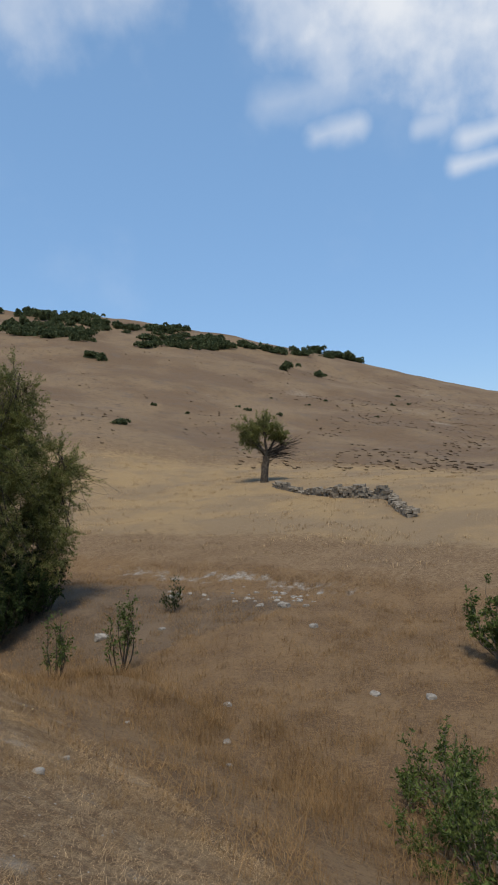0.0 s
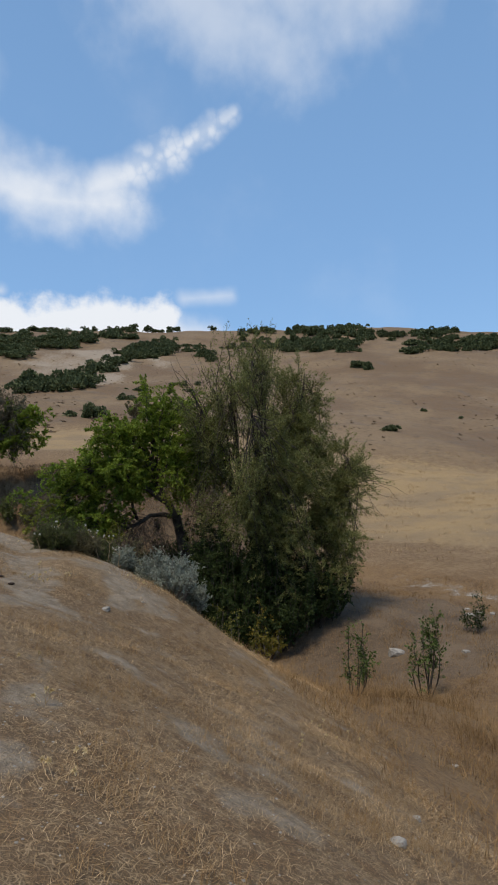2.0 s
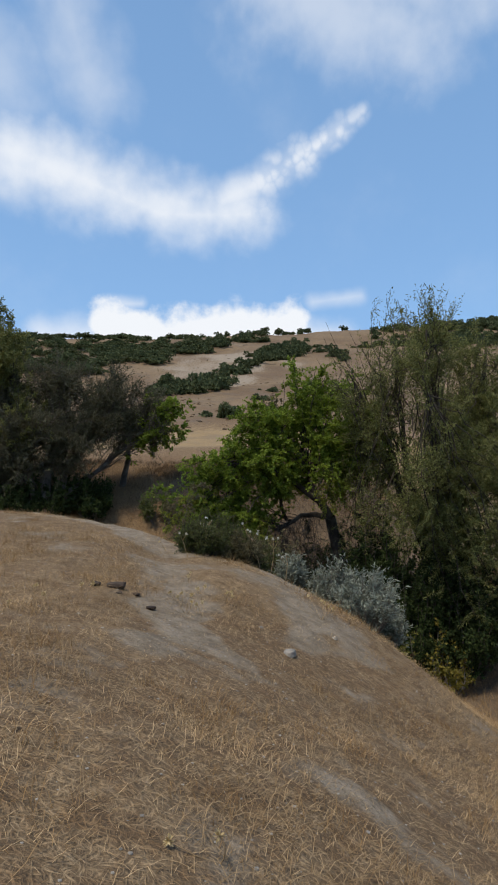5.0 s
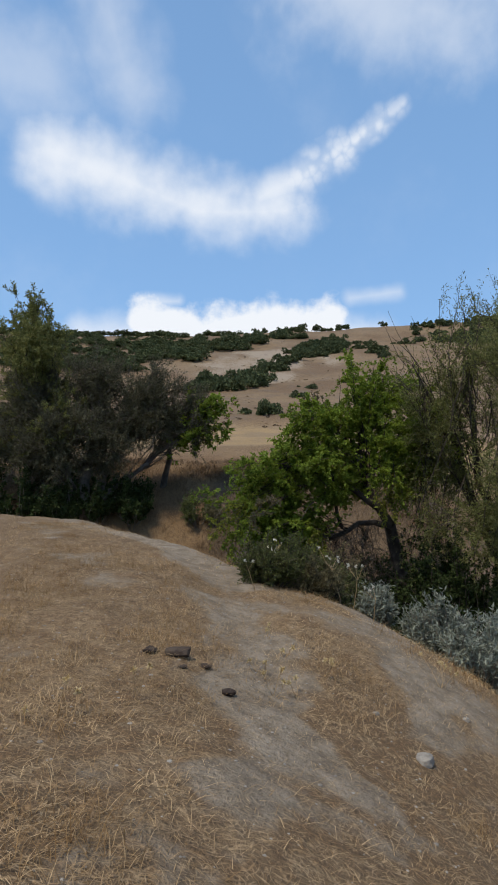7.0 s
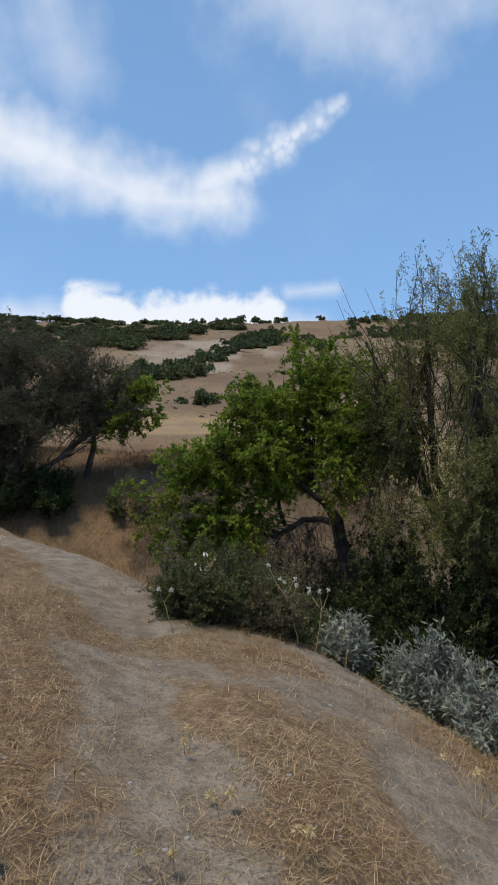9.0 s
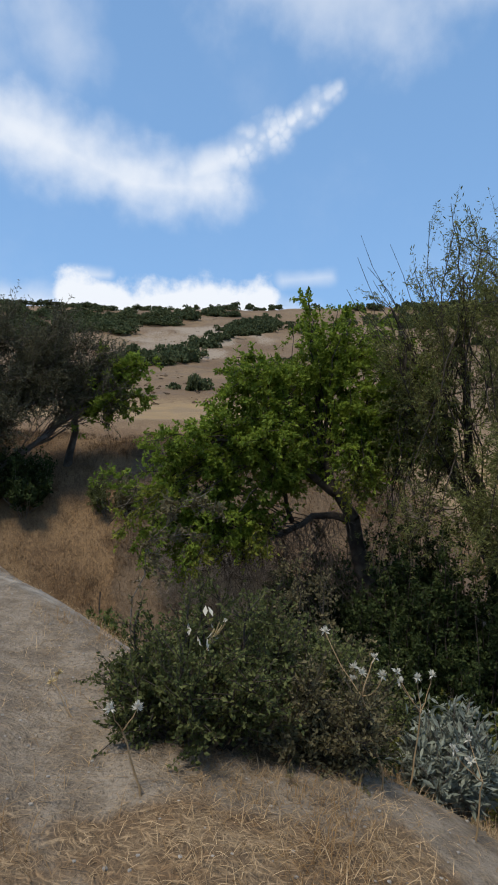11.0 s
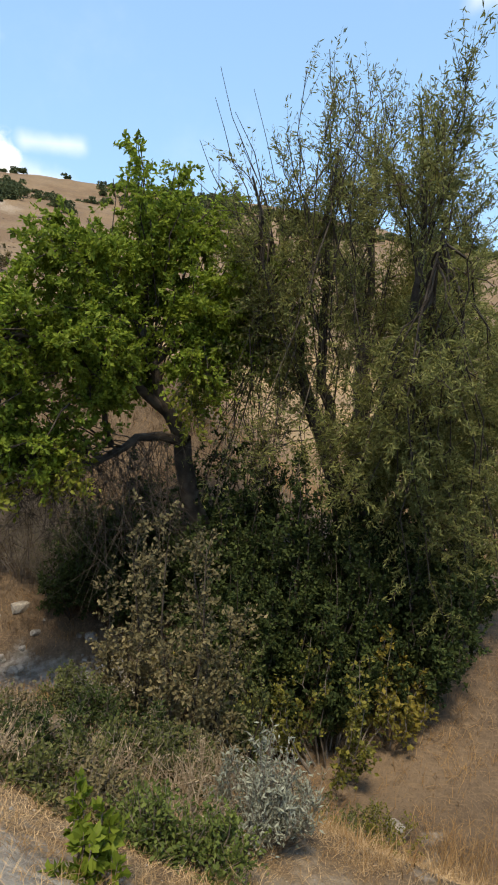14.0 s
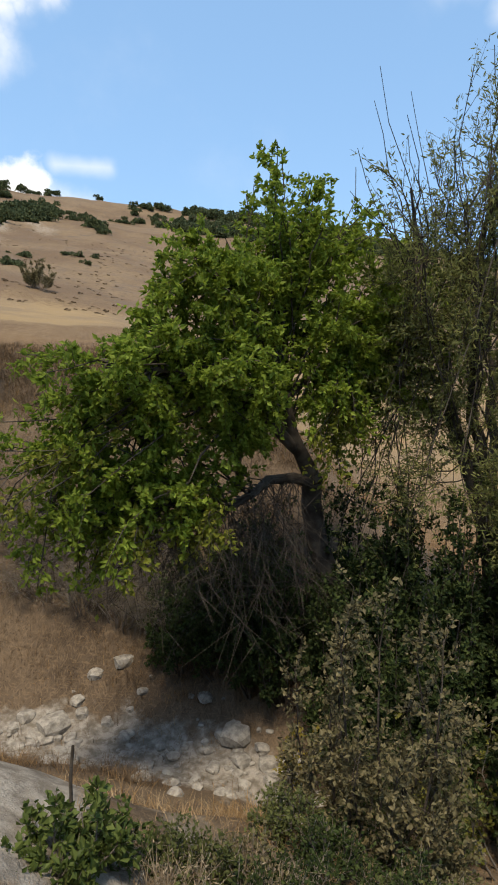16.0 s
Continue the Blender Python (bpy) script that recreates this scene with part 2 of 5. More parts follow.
STRAW = leaf_material("straw", (0.21, 0.128, 0.058), (0.60, 0.44, 0.255), 0.25, 0.8)
RUSTGRASS = leaf_material("rust_grass", (0.185, 0.105, 0.044), (0.38, 0.245, 0.115), 0.3, 0.85)
OLIVE = leaf_material("olive_scrub_leaf", (0.062, 0.078, 0.023), (0.175, 0.188, 0.066), 0.35, 0.8)
YELLOWGREEN = leaf_material("yellow_green_leaf", (0.085, 0.095, 0.018), (0.27, 0.25, 0.055), 0.4)
CREAMLEAF = leaf_material("bleached_twig", (0.26, 0.19, 0.12), (0.46, 0.38, 0.27), 0.2, 0.8)
TWIG = bark_material("grey_twig", (0.10, 0.085, 0.07), (0.22, 0.19, 0.155))
BARK = bark_material("dark_bark", (0.035, 0.028, 0.022), (0.085, 0.07, 0.055))
STONE = stone_material("pale_limestone", (0.165, 0.15, 0.13), (0.33, 0.305, 0.265))
GREYSTONE = stone_material("grey_ruin_stone", (0.13, 0.108, 0.082), (0.27, 0.23, 0.175))
DUNG = stone_material("dried_dung", (0.03, 0.02, 0.015), (0.075, 0.055, 0.04))


# ---- mesh helpers ----
def mesh_object(name, verts, faces, mat, parent=None, smooth=False):
    me = bpy.data.meshes.new(name)
    verts, faces = np.asarray(verts, np.float32), np.asarray(faces, np.int32)
    n, k = faces.shape
    me.vertices.add(len(verts))
    me.vertices.foreach_set("co", verts.ravel())
    me.loops.add(n * k)
    me.loops.foreach_set("vertex_index", faces.ravel())
    me.polygons.add(n)
    me.polygons.foreach_set("loop_start", np.arange(0, n * k, k, dtype=np.int32))
    me.polygons.foreach_set("use_smooth", np.full(n, smooth))
    me.update(calc_edges=True)
    me.materials.append(mat)
    ob = new(name, me)
    if parent is not None:
        ob.parent = parent
    return ob


def empty(name, x, y, z, label, category, group="", kind=""):
    ob = new(name)
    ob.empty_display_size = 0.2
    ob.location = (x, y, z)
    return tagged(ob, label, category, group, kind)


def vnoise(x, y, seed=0):
    """Smooth value noise in [-1, 1] on arrays."""
    xi, yi = np.floor(x).astype(np.int64), np.floor(y).astype(np.int64)
    fx, fy = x - xi, y - yi
    fx, fy = fx * fx * (3 - 2 * fx), fy * fy * (3 - 2 * fy)

    def h(i, j):
        k = (i * 374761393 + j * 668265263 + seed * 974634777) & 0xFFFFFFFF
        k = ((k ^ (k >> 13)) * 1274126177) & 0xFFFFFFFF
        return ((k ^ (k >> 16)) & 0xFFFF) / 32767.5 - 1
    a, b, c, d = h(xi, yi), h(xi + 1, yi), h(xi, yi + 1), h(xi + 1, yi + 1)
    return (a * (1 - fx) + b * fx) * (1 - fy) + (c * (1 - fx) + d * fx) * fy


def fbm(x, y, seed=0, octaves=4):
    return sum(vnoise(x * 2 ** k + 17.3 * k, y * 2 ** k - 9.1 * k, seed + k) * 0.5 ** k for k in range(octaves))


def step(a, b, v):
    t = np.clip((v - a) / (b - a), 0, 1)
    return t * t * (3 - 2 * t)


# ---- the ground ----
BED = np.array([(16, -90), (11.5, -25), (9.8, 0), (9.2, 8), (8.6, 14), (8.0, 19), (6.2, 23.5), (3.5, 27.0), (1.4, 29.8), (-0.8, 32),
                (-3.5, 33.6), (-7, 34.0), (-12, 32), (-22, 27), (-45, 20), (-120, 5)], float)
PATH_Y = (-40, 0, 3, 6.2, 8.6, 11.5, 15.1, 17, 20, 24, 60)
PATH_X = (4, 0, -0.25, -0.7, -1.38, -1.3, -1.8, -2.3, -4.1, -7, -14)
PATH_Z = (0.5, 0.33, -0.08, -0.28, 0.02, -0.05, 0.0, 0.18, 0.52, 0.4, 0.2)


def bed_distance(x, y):
    """Distance to the stream bed's line: positive on the side of the hill."""
    best, sign = np.full(x.shape, 1e9), np.ones(x.shape)
    for (ax, ay), (bx, by) in zip(BED[:-1], BED[1:]):
        dx, dy = bx - ax, by - ay
        t = np.clip(((x - ax) * dx + (y - ay) * dy) / (dx * dx + dy * dy), 0, 1)
        ox, oy = x - ax - t * dx, y - ay - t * dy
        d = np.hypot(ox, oy)
        near = d < best
        sign = np.where(near, np.where(dx * oy - dy * ox < 0, 1.0, -1.0), sign)
        best = np.where(near, d, best)
    return best * sign


def soft_interp(v, xs, ys, w):
    return sum(np.interp(v + w * k, xs, ys) for k in (-1, -0.5, 0, 0.5, 1)) / 5


def height(x, y, fine=True):
    x, y = np.asarray(x, float), np.asarray(y, float)
    s = bed_distance(x, y)
    r, az = np.hypot(x, y - 10), np.degrees(np.arctan2(x, y - 10))
    north = 1 - step(4, 26, az)
    # the near bank, from the bed up to the path
    cut = 2.6 * step(19.5, 23.5, y) * step(-12, -7, x)
    near = soft_interp(-s - cut * step(2, 5, -s), (0, 1, 3, 5, 7, 8.7, 9.5, 10.3, 11.5, 40, 300), (-5.0, -4.8, -4.0, -2.95, -1.8, -0.9, -0.35, 0.12, 0.28, 0.5, -3), np.where(s > -2, 0.3, 1.3))
    near = near + soft_interp(y, PATH_Y, PATH_Z, 1.5) * step(8, 11.5, -s - cut)
    # the shelf beside the path, where a side track runs down towards the bed
    u = x - np.interp(y, PATH_Y, PATH_X)
    shelf = soft_interp(u, (-6, 0, 1, 2.1, 3.1, 4.1, 5, 6.3, 7.3, 8.4, 10.4, 12), (0.9, 0.5, 0.15, -0.72, -1.38, -1.98, -2.5, -2.7, -3.35, -4.2, -5.1, -6.0), 0.35)
    crest = soft_interp(u, (0, 0.9, 1.7, 2.5, 3.0, 3.6, 4.4, 5.5, 8), (0.12, 0.0, -0.27, -0.63, -0.95, -1.4, -2.1, -2.9, -4.2), 0.3)
    shelf = crest + (shelf - crest) * step(17.0, 19.5, y)
    there = step(11.5, 16.2, y) * (1 - step(25.4, 28.0, y)) * step(-0.4 - 5.3 * step(19.5, 22, y), 0.6 - 4 * step(19.5, 22, y), u) * (1 - step(9.5, 11.6, u))
    near = near + (shelf - near) * there
    # the far bank and the meadow
    bank_n = soft_interp(s, (0, 1.5, 4, 8, 10, 20, 50, 100), (-5.0, -4.6, -2.4, 1.2, 2.5, 4.2, 7.5, 12), 1.0)
    bank_e = np.interp(s, (0, 1.5, 9, 13, 15.2, 17, 55, 110), (-5.0, -4.95, -4.8, -4.7, -3.9, -3.7, -0.3, 3.5))
    far = bank_e + (bank_n - bank_e) * north
    # the hill, by its slope as seen from the path
    top = np.interp(az, (-180, -90, -45, -20, -8, 8, 22, 27, 37.5, 49, 60, 75, 100, 180), (3, 4, 12.5, 13.6, 14.1, 14.4, 14.3, 13.8, 12.2, 9.3, 5.9, 3.0, 2.5, 3))
    k = np.interp(r, (0, 60, 100, 160, 260, 360, 400), (0, 0, 0.27, 0.50, 0.80, 0.975, 1.0))
    foot = np.interp(az, (-180, -60, 0, 10, 37, 60, 180), (-1, 2, 4.0, 3.0, -2.2, -2.5, -1))
    el = foot + (top - foot) * k
    el = el + 0.55 * fbm(x / 70, y / 70, 5, 3) * step(70, 140, r) * (1 - step(280, 380, r))
    hill = 1.5 + np.minimum(r, 400) * np.tan(np.radians(el)) * np.where(r > 400, np.interp(r, (400, 700, 3000), (1, 0.75, 0.25)), 1)
    far = far + (hill - far) * step(55, 95, r)
    near = near + (hill - near) * step(60, 160, r)
    z = np.where(s > 0, far, near) - 1.2 * step(15, 28, y) * (1 - step(0, 6, np.abs(s)))
    # unevenness
    z = z + 0.10 * fbm(x / 3.1, y / 3.1, 1, 4) * step(1, 9, np.abs(s)) * (0.45 + 0.55 * step(2.5, 5, np.abs(x - np.interp(y, PATH_Y, PATH_X))))
    z = z + 0.22 * fbm(x / 6.0, y / 6.0, 2, 3) * step(0, 3, s) * (1 - north * 0.5)
    z = z + 0.9 * fbm(x / 25, y / 25, 3, 4) * step(60, 130, r)
    if fine:
        z = z + 0.022 * fbm(x / 0.45, y / 0.45, 9, 3) * (1 - step(25, 45, r))
    return z


def h1(x, y):
    return float(height(np.array([x]), np.array([y]))[0])


def sight(az, el, r0=60.0, r1=430.0):
    """The place on the hill in a given direction from the path."""
    r = np.linspace(r0, r1, 900)
    x, y = r * math.sin(radians(az)), 10 + r * math.cos(radians(az))
    z = height(x, y, False)
    over = np.nonzero(z >= 1.5 + r * math.tan(radians(el)))[0]
    i = over[0] if len(over) else int(np.argmax((z - 1.5) / r))
    return float(x[i]), float(y[i]), float(z[i])


def make_ground():
    rings = 0.16 * 1.0345 ** np.arange(296)
    n = 520
    a = np.linspace(0, 2 * np.pi, n, endpoint=False)
    rr, aa = np.meshgrid(rings, a, indexing="ij")
    x, y = (-1 + rr * np.sin(aa)).ravel(), (11 + rr * np.cos(aa)).ravel()
    x, y = np.append(x, -1.0), np.append(y, 11.0)
    z = height(x, y)
    m = len(rings)
    i, j = np.meshgrid(np.arange(m - 1), np.arange(n), indexing="ij")
    i, j = i.ravel(), j.ravel()
    k = (j + 1) % n
    quads = np.stack([i * n + j, i * n + k, (i + 1) * n + k, (i + 1) * n + j], -1)
    tris = np.stack([quads[:, [0, 1, 2]], quads[:, [0, 2, 3]]], 1).reshape(-1, 3)
    j = np.arange(n)
    fan = np.stack([np.full(n, m * n), j, (j + 1) % n], -1)[:, ::-1]
    ob = mesh_object("ground", np.stack([x, y, z], -1), np.concatenate([tris, fan]), GROUND, smooth=True)
    s = bed_distance(x, y)
    r, az = np.hypot(x, y - 10), np.degrees(np.arctan2(x, y - 10))
    u = x - np.interp(y, PATH_Y, PATH_X)
    zones = {
        "bare": np.clip(0.42 * np.exp(-((u + 0.1) / 0.5) ** 2) * (0.3 + 0.7 * step(6, 10, y)) + 0.30 * np.exp(-((u - 1.9) / 0.5) ** 2) * step(4, 9, y)
                        + 0.8 * np.exp(-((u - 0.8) / 1.3) ** 2) * step(15.5, 17.5, y) * (1 - step(23.5, 25, y))
                        + 0.42 * fbm(x / 0.7, y / 0.7, 21, 4) + 0.04 + 0.16 * step(7, 10, y) + 0.2 * step(18, 20, y), 0, 1) * (1 - step(22, 40, r)) * step(3.2, 5.0, -s),
        "rust": (1 - 0.85 * step(18.5, 20.5, y) * step(0.5, 2.5, -s)) * np.clip(0.9 * step(-7.5, -4, s) * (1 - step(12, 19, s)), 0, 1) * (1 - step(60, 90, r)),
        "litter_shade": step(-6.5, -4, x) * step(-3.5 - 4.0 * (y < 30), -1.5 - 3.5 * (y < 30), s) * (1 - step(9, 13, s)) * step(19.5, 22, y) * (1 - step(60, 90, r)),
        "sunlit_gold": step(18, 26, s) * (1 - step(70, 100, r)),
        "gravel": np.clip(0.9 * np.exp(-((u - np.interp(y, (16, 19, 21, 24, 26), (0.6, 1.2, 2.1, 3.2, 3.7))) / 1.2) ** 2) * step(17.6, 19.6, y) * (1 - step(26, 27.5, y))
                          + 0.75 * np.exp(-((u - 8.6) / 2.2) ** 2) * step(20, 21.5, y) * (1 - step(24.5, 26, y)) + 0.3 * fbm(x / 0.7, y / 0.7, 27, 4), 0, 1) * step(16, 17.5, y) * (1 - step(26, 30, y)) * (s < -1),
        "hill": step(75, 105, r),
        "chalk": np.clip(0.75 * np.exp(-((az + 2) / 6.0) ** 2 - ((r - 235) / 70) ** 2) + 0.35 * fbm(x / 9, y / 16, 33, 3) * step(120, 180, r) + 0.15 * step(40, 50, az) * step(100, 150, r), 0, 1),
        "rock": np.clip(0.8 * np.exp(-(s / 1.1) ** 2) * step(-1.5, 0.5, -x + 1.5) * (y > 25) + 0.55 * np.exp(-((s - 13.6) / 0.9) ** 2) * step(14, 16, x) * (1 - step(21, 24, x)) * step(18, 21, y), 0, 1),
    }
    for name, v in zones.items():
        at = ob.data.attributes.new(name, "FLOAT", "POINT")
        at.data.foreach_set("value", np.broadcast_to(v, x.shape).astype(np.float32))
    return tagged(ob, "dry grassy hillside with a worn dirt path and a gully", "ground", kind="structure")


make_ground()


# ---- plants: how they are made ----
RNG = np.random.default_rng(7)


def unit(v):
    return v / (np.linalg.norm(v, axis=-1, keepdims=True) + 1e-9)


class Wood:
    """Collects tapered tubes."""
    def __init__(self):
        self.v, self.f, self.n, self.shoots = [], [], 0, []

    def shoot(self, a, m, b, rad):
        """A thin twig: three points and a radius."""
        self.shoots.append((*a, *m, *b, rad))

    def lay_shoots(self):
        if not self.shoots:
            return
        q = np.array(self.shoots)
        pts, rad = q[:, :9].reshape(-1, 3, 3), q[:, 9, None, None]
        d = unit(pts[:, 2] - pts[:, 0])
        a = unit(np.cross(d, (0.31, 0.87, 0.38)))
        b = np.cross(d, a)
        t = np.arange(3) * 2 * np.pi / 3
        off = np.cos(t)[None, :, None] * a[:, None] + np.sin(t)[None, :, None] * b[:, None]
        ring = np.concatenate([pts[:, k, None] + off * rad * w for k, w in ((0, 1.0), (2, 0.4))], 1)
        quad = np.array([(k, (k + 1) % 3, 3 + (k + 1) % 3, 3 + k) for k in range(3)])
        self.v.append(ring.reshape(-1, 3))
        self.f.append((self.n + quad[None] + np.arange(len(q))[:, None, None] * 6).reshape(-1, 4))
        self.n += len(q) * 6
        self.shoots = []

    def tube(self, pts, r0, r1, sides=5):
        pts = np.asarray(pts, float)
        k = len(pts)
        d = unit(np.gradient(pts, axis=0))
        ref = np.array((0.31, 0.87, 0.38))
        a = unit(np.cross(d, ref))
        b = np.cross(d, a)
        rad = (r0 + (r1 - r0) * np.linspace(0, 1, k) ** 0.8)[:, None, None]
        t = np.linspace(0, 2 * np.pi, sides, endpoint=False)
        ring = pts[:, None] + rad * (np.cos(t)[None, :, None] * a[:, None] + np.sin(t)[None, :, None] * b[:, None])
        self.v.append(ring.reshape(-1, 3))
        i, j = np.meshgrid(np.arange(k - 1), np.arange(sides), indexing="ij")
        i, j = i.ravel(), j.ravel()
        q = (j + 1) % sides
        self.f.append(self.n + np.stack([i * sides + j, i * sides + q, (i + 1) * sides + q, (i + 1) * sides + j], -1))
        self.n += k * sides

    def build(self, name, mat, parent, label=""):
        self.lay_shoots()
        if not self.v:
            return None
        ob = mesh_object(name, np.concatenate(self.v) - np.array(parent.location), np.concatenate(self.f), mat, parent, True)
        return tagged(ob, label)


class Leaves:
    """Collects leaf blades: folded diamonds of two triangles."""
    def __init__(self):
        self.p, self.d, self.s = [], [], []

    def add(self, p, d, size):
        self.p.append(p), self.d.append(d), self.s.append(np.broadcast_to(size, len(p)))

    def count(self):
        return sum(len(p) for p in self.p)

    def build(self, name, mat, parent, width=0.35, label=""):
        if not self.p:
            return None
        p, d, s = np.concatenate(self.p), unit(np.concatenate(self.d)), np.concatenate(self.s)[:, None]
        side = unit(np.cross(d, RNG.normal(size=d.shape)))
        up = np.cross(side, d)
        w = s * width * 0.5
        v = np.stack([p, p + d * s * 0.45 + side * w + up * w * 0.35, p + d * s, p + d * s * 0.45 - side * w + up * w * 0.35], 1)
        v = v.reshape(-1, 3) - np.array(parent.location)
        n = len(p)
        q = np.arange(n)[:, None] * 4
        f = np.concatenate([q + (0, 1, 2), q + (0, 2, 3)], 1).reshape(-1, 3)
        return tagged(mesh_object(name, v, f, mat, parent), label)


def curve(a, b, bend, n=6):
    """A bent line from a to b; bend is the shift of its middle."""
    t = np.linspace(0, 1, n)[:, None]
    a, b, m = np.asarray(a, float), np.asarray(b, float), (np.asarray(a, float) + b) / 2 + bend
    pts = (1 - t) ** 2 * a + 2 * t * (1 - t) * m + t * t * b
    wob = RNG.normal(size=(n, 3)) * np.linalg.norm(b - a) * 0.02
    wob[0] = wob[-1] = 0
    return pts + wob


def along(pts, t):
    pts = np.asarray(pts)
    k = np.clip(t, 0, 0.999) * (len(pts) - 1)
    i = int(k)
    return pts[i] + (pts[i + 1] - pts[i]) * (k - i), unit(pts[i + 1] - pts[i])


def twig(wood, leaves, p, d, length, leaf, count, up=0.3, droop=0.0, rad=0.006, bare=0.15):
    """A thin shoot with leaves along it."""
    d = unit(d + np.array((0, 0, up)))
    end = p + d * length + np.array((0, 0, -droop * length))
    wood.shoot(p, (p + end) / 2 + RNG.normal(size=3) * length * 0.08, end, rad)
    if count:
        t = RNG.uniform(bare, 1.0, count)[:, None]
        pos = p + (end - p) * t + RNG.normal(size=(count, 3)) * length * 0.05
        leaves.add(pos, d * 0.6 + RNG.normal(size=(count, 3)) * 0.75 + np.array((0, 0, -droop * 0.8)), leaf * RNG.uniform(0.6, 1.25, count))


def lobe(wood, leaves, limb, centre, radii, branches, twigs, leaf, per, up=0.3, droop=0.0, length=0.7, r0=0.05, hollow=0.45, rad=0.006):
    """Branches from a limb that fill an ellipsoid with shoots."""
    centre, radii = np.asarray(centre, float), np.asarray(radii, float)
    for _ in range(branches):
        v = unit(RNG.normal(size=3)) * RNG.uniform(hollow, 1.0)
        tip = centre + v * radii
        a, _d = along(limb, RNG.uniform(0.35, 1.0))
        ln = np.linalg.norm(tip - a)
        pts = curve(a, tip, np.array((0, 0, 0.18 * ln)) * RNG.uniform(-0.4, 1.2) + RNG.normal(size=3) * ln * 0.08, 7)
        wood.tube(pts, r0 * RNG.uniform(0.6, 1.0), 0.008, 4)
        for _k in range(twigs):
            t = RNG.uniform(0.3, 1.0)
            q, dd = along(pts, t)
            twig(wood, leaves, q, dd * 0.7 + RNG.normal(size=3) * 0.65, length * RNG.uniform(0.5, 1.2), leaf, per, up, droop, rad)


def shrub(name, x, y, radius, tall, leafmat, leaf, stems, twigs, per, label, category="shrub", group="", width=0.4, up=0.5, length=0.35,
          stemmat=None, sink=0.05, droop=0.0):
    z = h1(x, y)
    root = empty(name, x, y, z, label, category, group)
    wood, leaves = Wood(), Leaves()
    turn = RNG.uniform(0, 2 * np.pi, stems)
    out = radius * np.sqrt(RNG.uniform(0.0, 1.0, stems))
    bx, by = x + np.cos(turn) * out * 0.35, y + np.sin(turn) * out * 0.35
    bz = height(bx, by) - sink
    for k in range(stems):
        a, rr = turn[k], out[k]
        h = tall * RNG.uniform(0.35, 1.08) * (1 - 0.45 * (rr / max(radius, 0.01)) ** 2)
        base = np.array((bx[k], by[k], bz[k]))
        tip = np.array((x + math.cos(a) * rr, y + math.sin(a) * rr, z + h))
        pts = curve(base, tip, np.array((math.cos(a), math.sin(a), 0.3)) * 0.12 * tall, 6)
        wood.tube(pts, 0.010 + 0.006 * tall, 0.004, 4)
        for _k in range(twigs):
            q, dd = along(pts, RNG.uniform(0.25, 1.0))
            twig(wood, leaves, q, dd * 0.6 + RNG.normal(size=3) * 0.6, length * RNG.uniform(0.5, 1.2), leaf, per, up, droop, 0.004)
    wood.build("branchwork", stemmat or TWIG, root)
    leaves.build("foliage", leafmat, root, width)
    return root


def stone_mesh(seed, flat=0.7, rough=0.22, detail=2):
    bm = bmesh.new()
    bmesh.ops.create_icosphere(bm, subdivisions=detail, radius=0.5)
    for v in bm.verts:
        q = v.co * 2.2 + Vector((seed * 7.7, seed * 3.1, seed))
        v.co *= 1 + rough * noise.noise(q) + 0.35 * rough * noise.noise(q * 3)
        v.co.x = max(-0.36, min(0.36, v.co.x)) * 1.25
        v.co.z = max(-0.34, min(0.34, v.co.z)) * flat * 1.3
    me = bpy.data.meshes.new("stone")
    bm.to_mesh(me)
    bm.free()
    return me


STONES = [stone_mesh(k) for k in range(8)]


def stone(x, y, size, label, mat=None, name="stone", group="", sink=0.25, k=None, z=None):
    me = STONES[RNG.integers(8) if k is None else k]
    if mat is not None and not me.materials:
        me.materials.append(mat)
    ob = new(name, me)
    ob.location = (x, y, (h1(x, y) if z is None else z) + size * (0.28 - sink))
    ob.rotation_euler = (RNG.uniform(-0.2, 0.2), RNG.uniform(-0.2, 0.2), RNG.uniform(0, 6.28))
    ob.scale = (size * RNG.uniform(0.8, 1.2), size * RNG.uniform(0.8, 1.1), size * RNG.uniform(0.7, 1.0))
    return tagged(ob, label, "rock", group)


for me in STONES:
    me.materials.append(STONE)


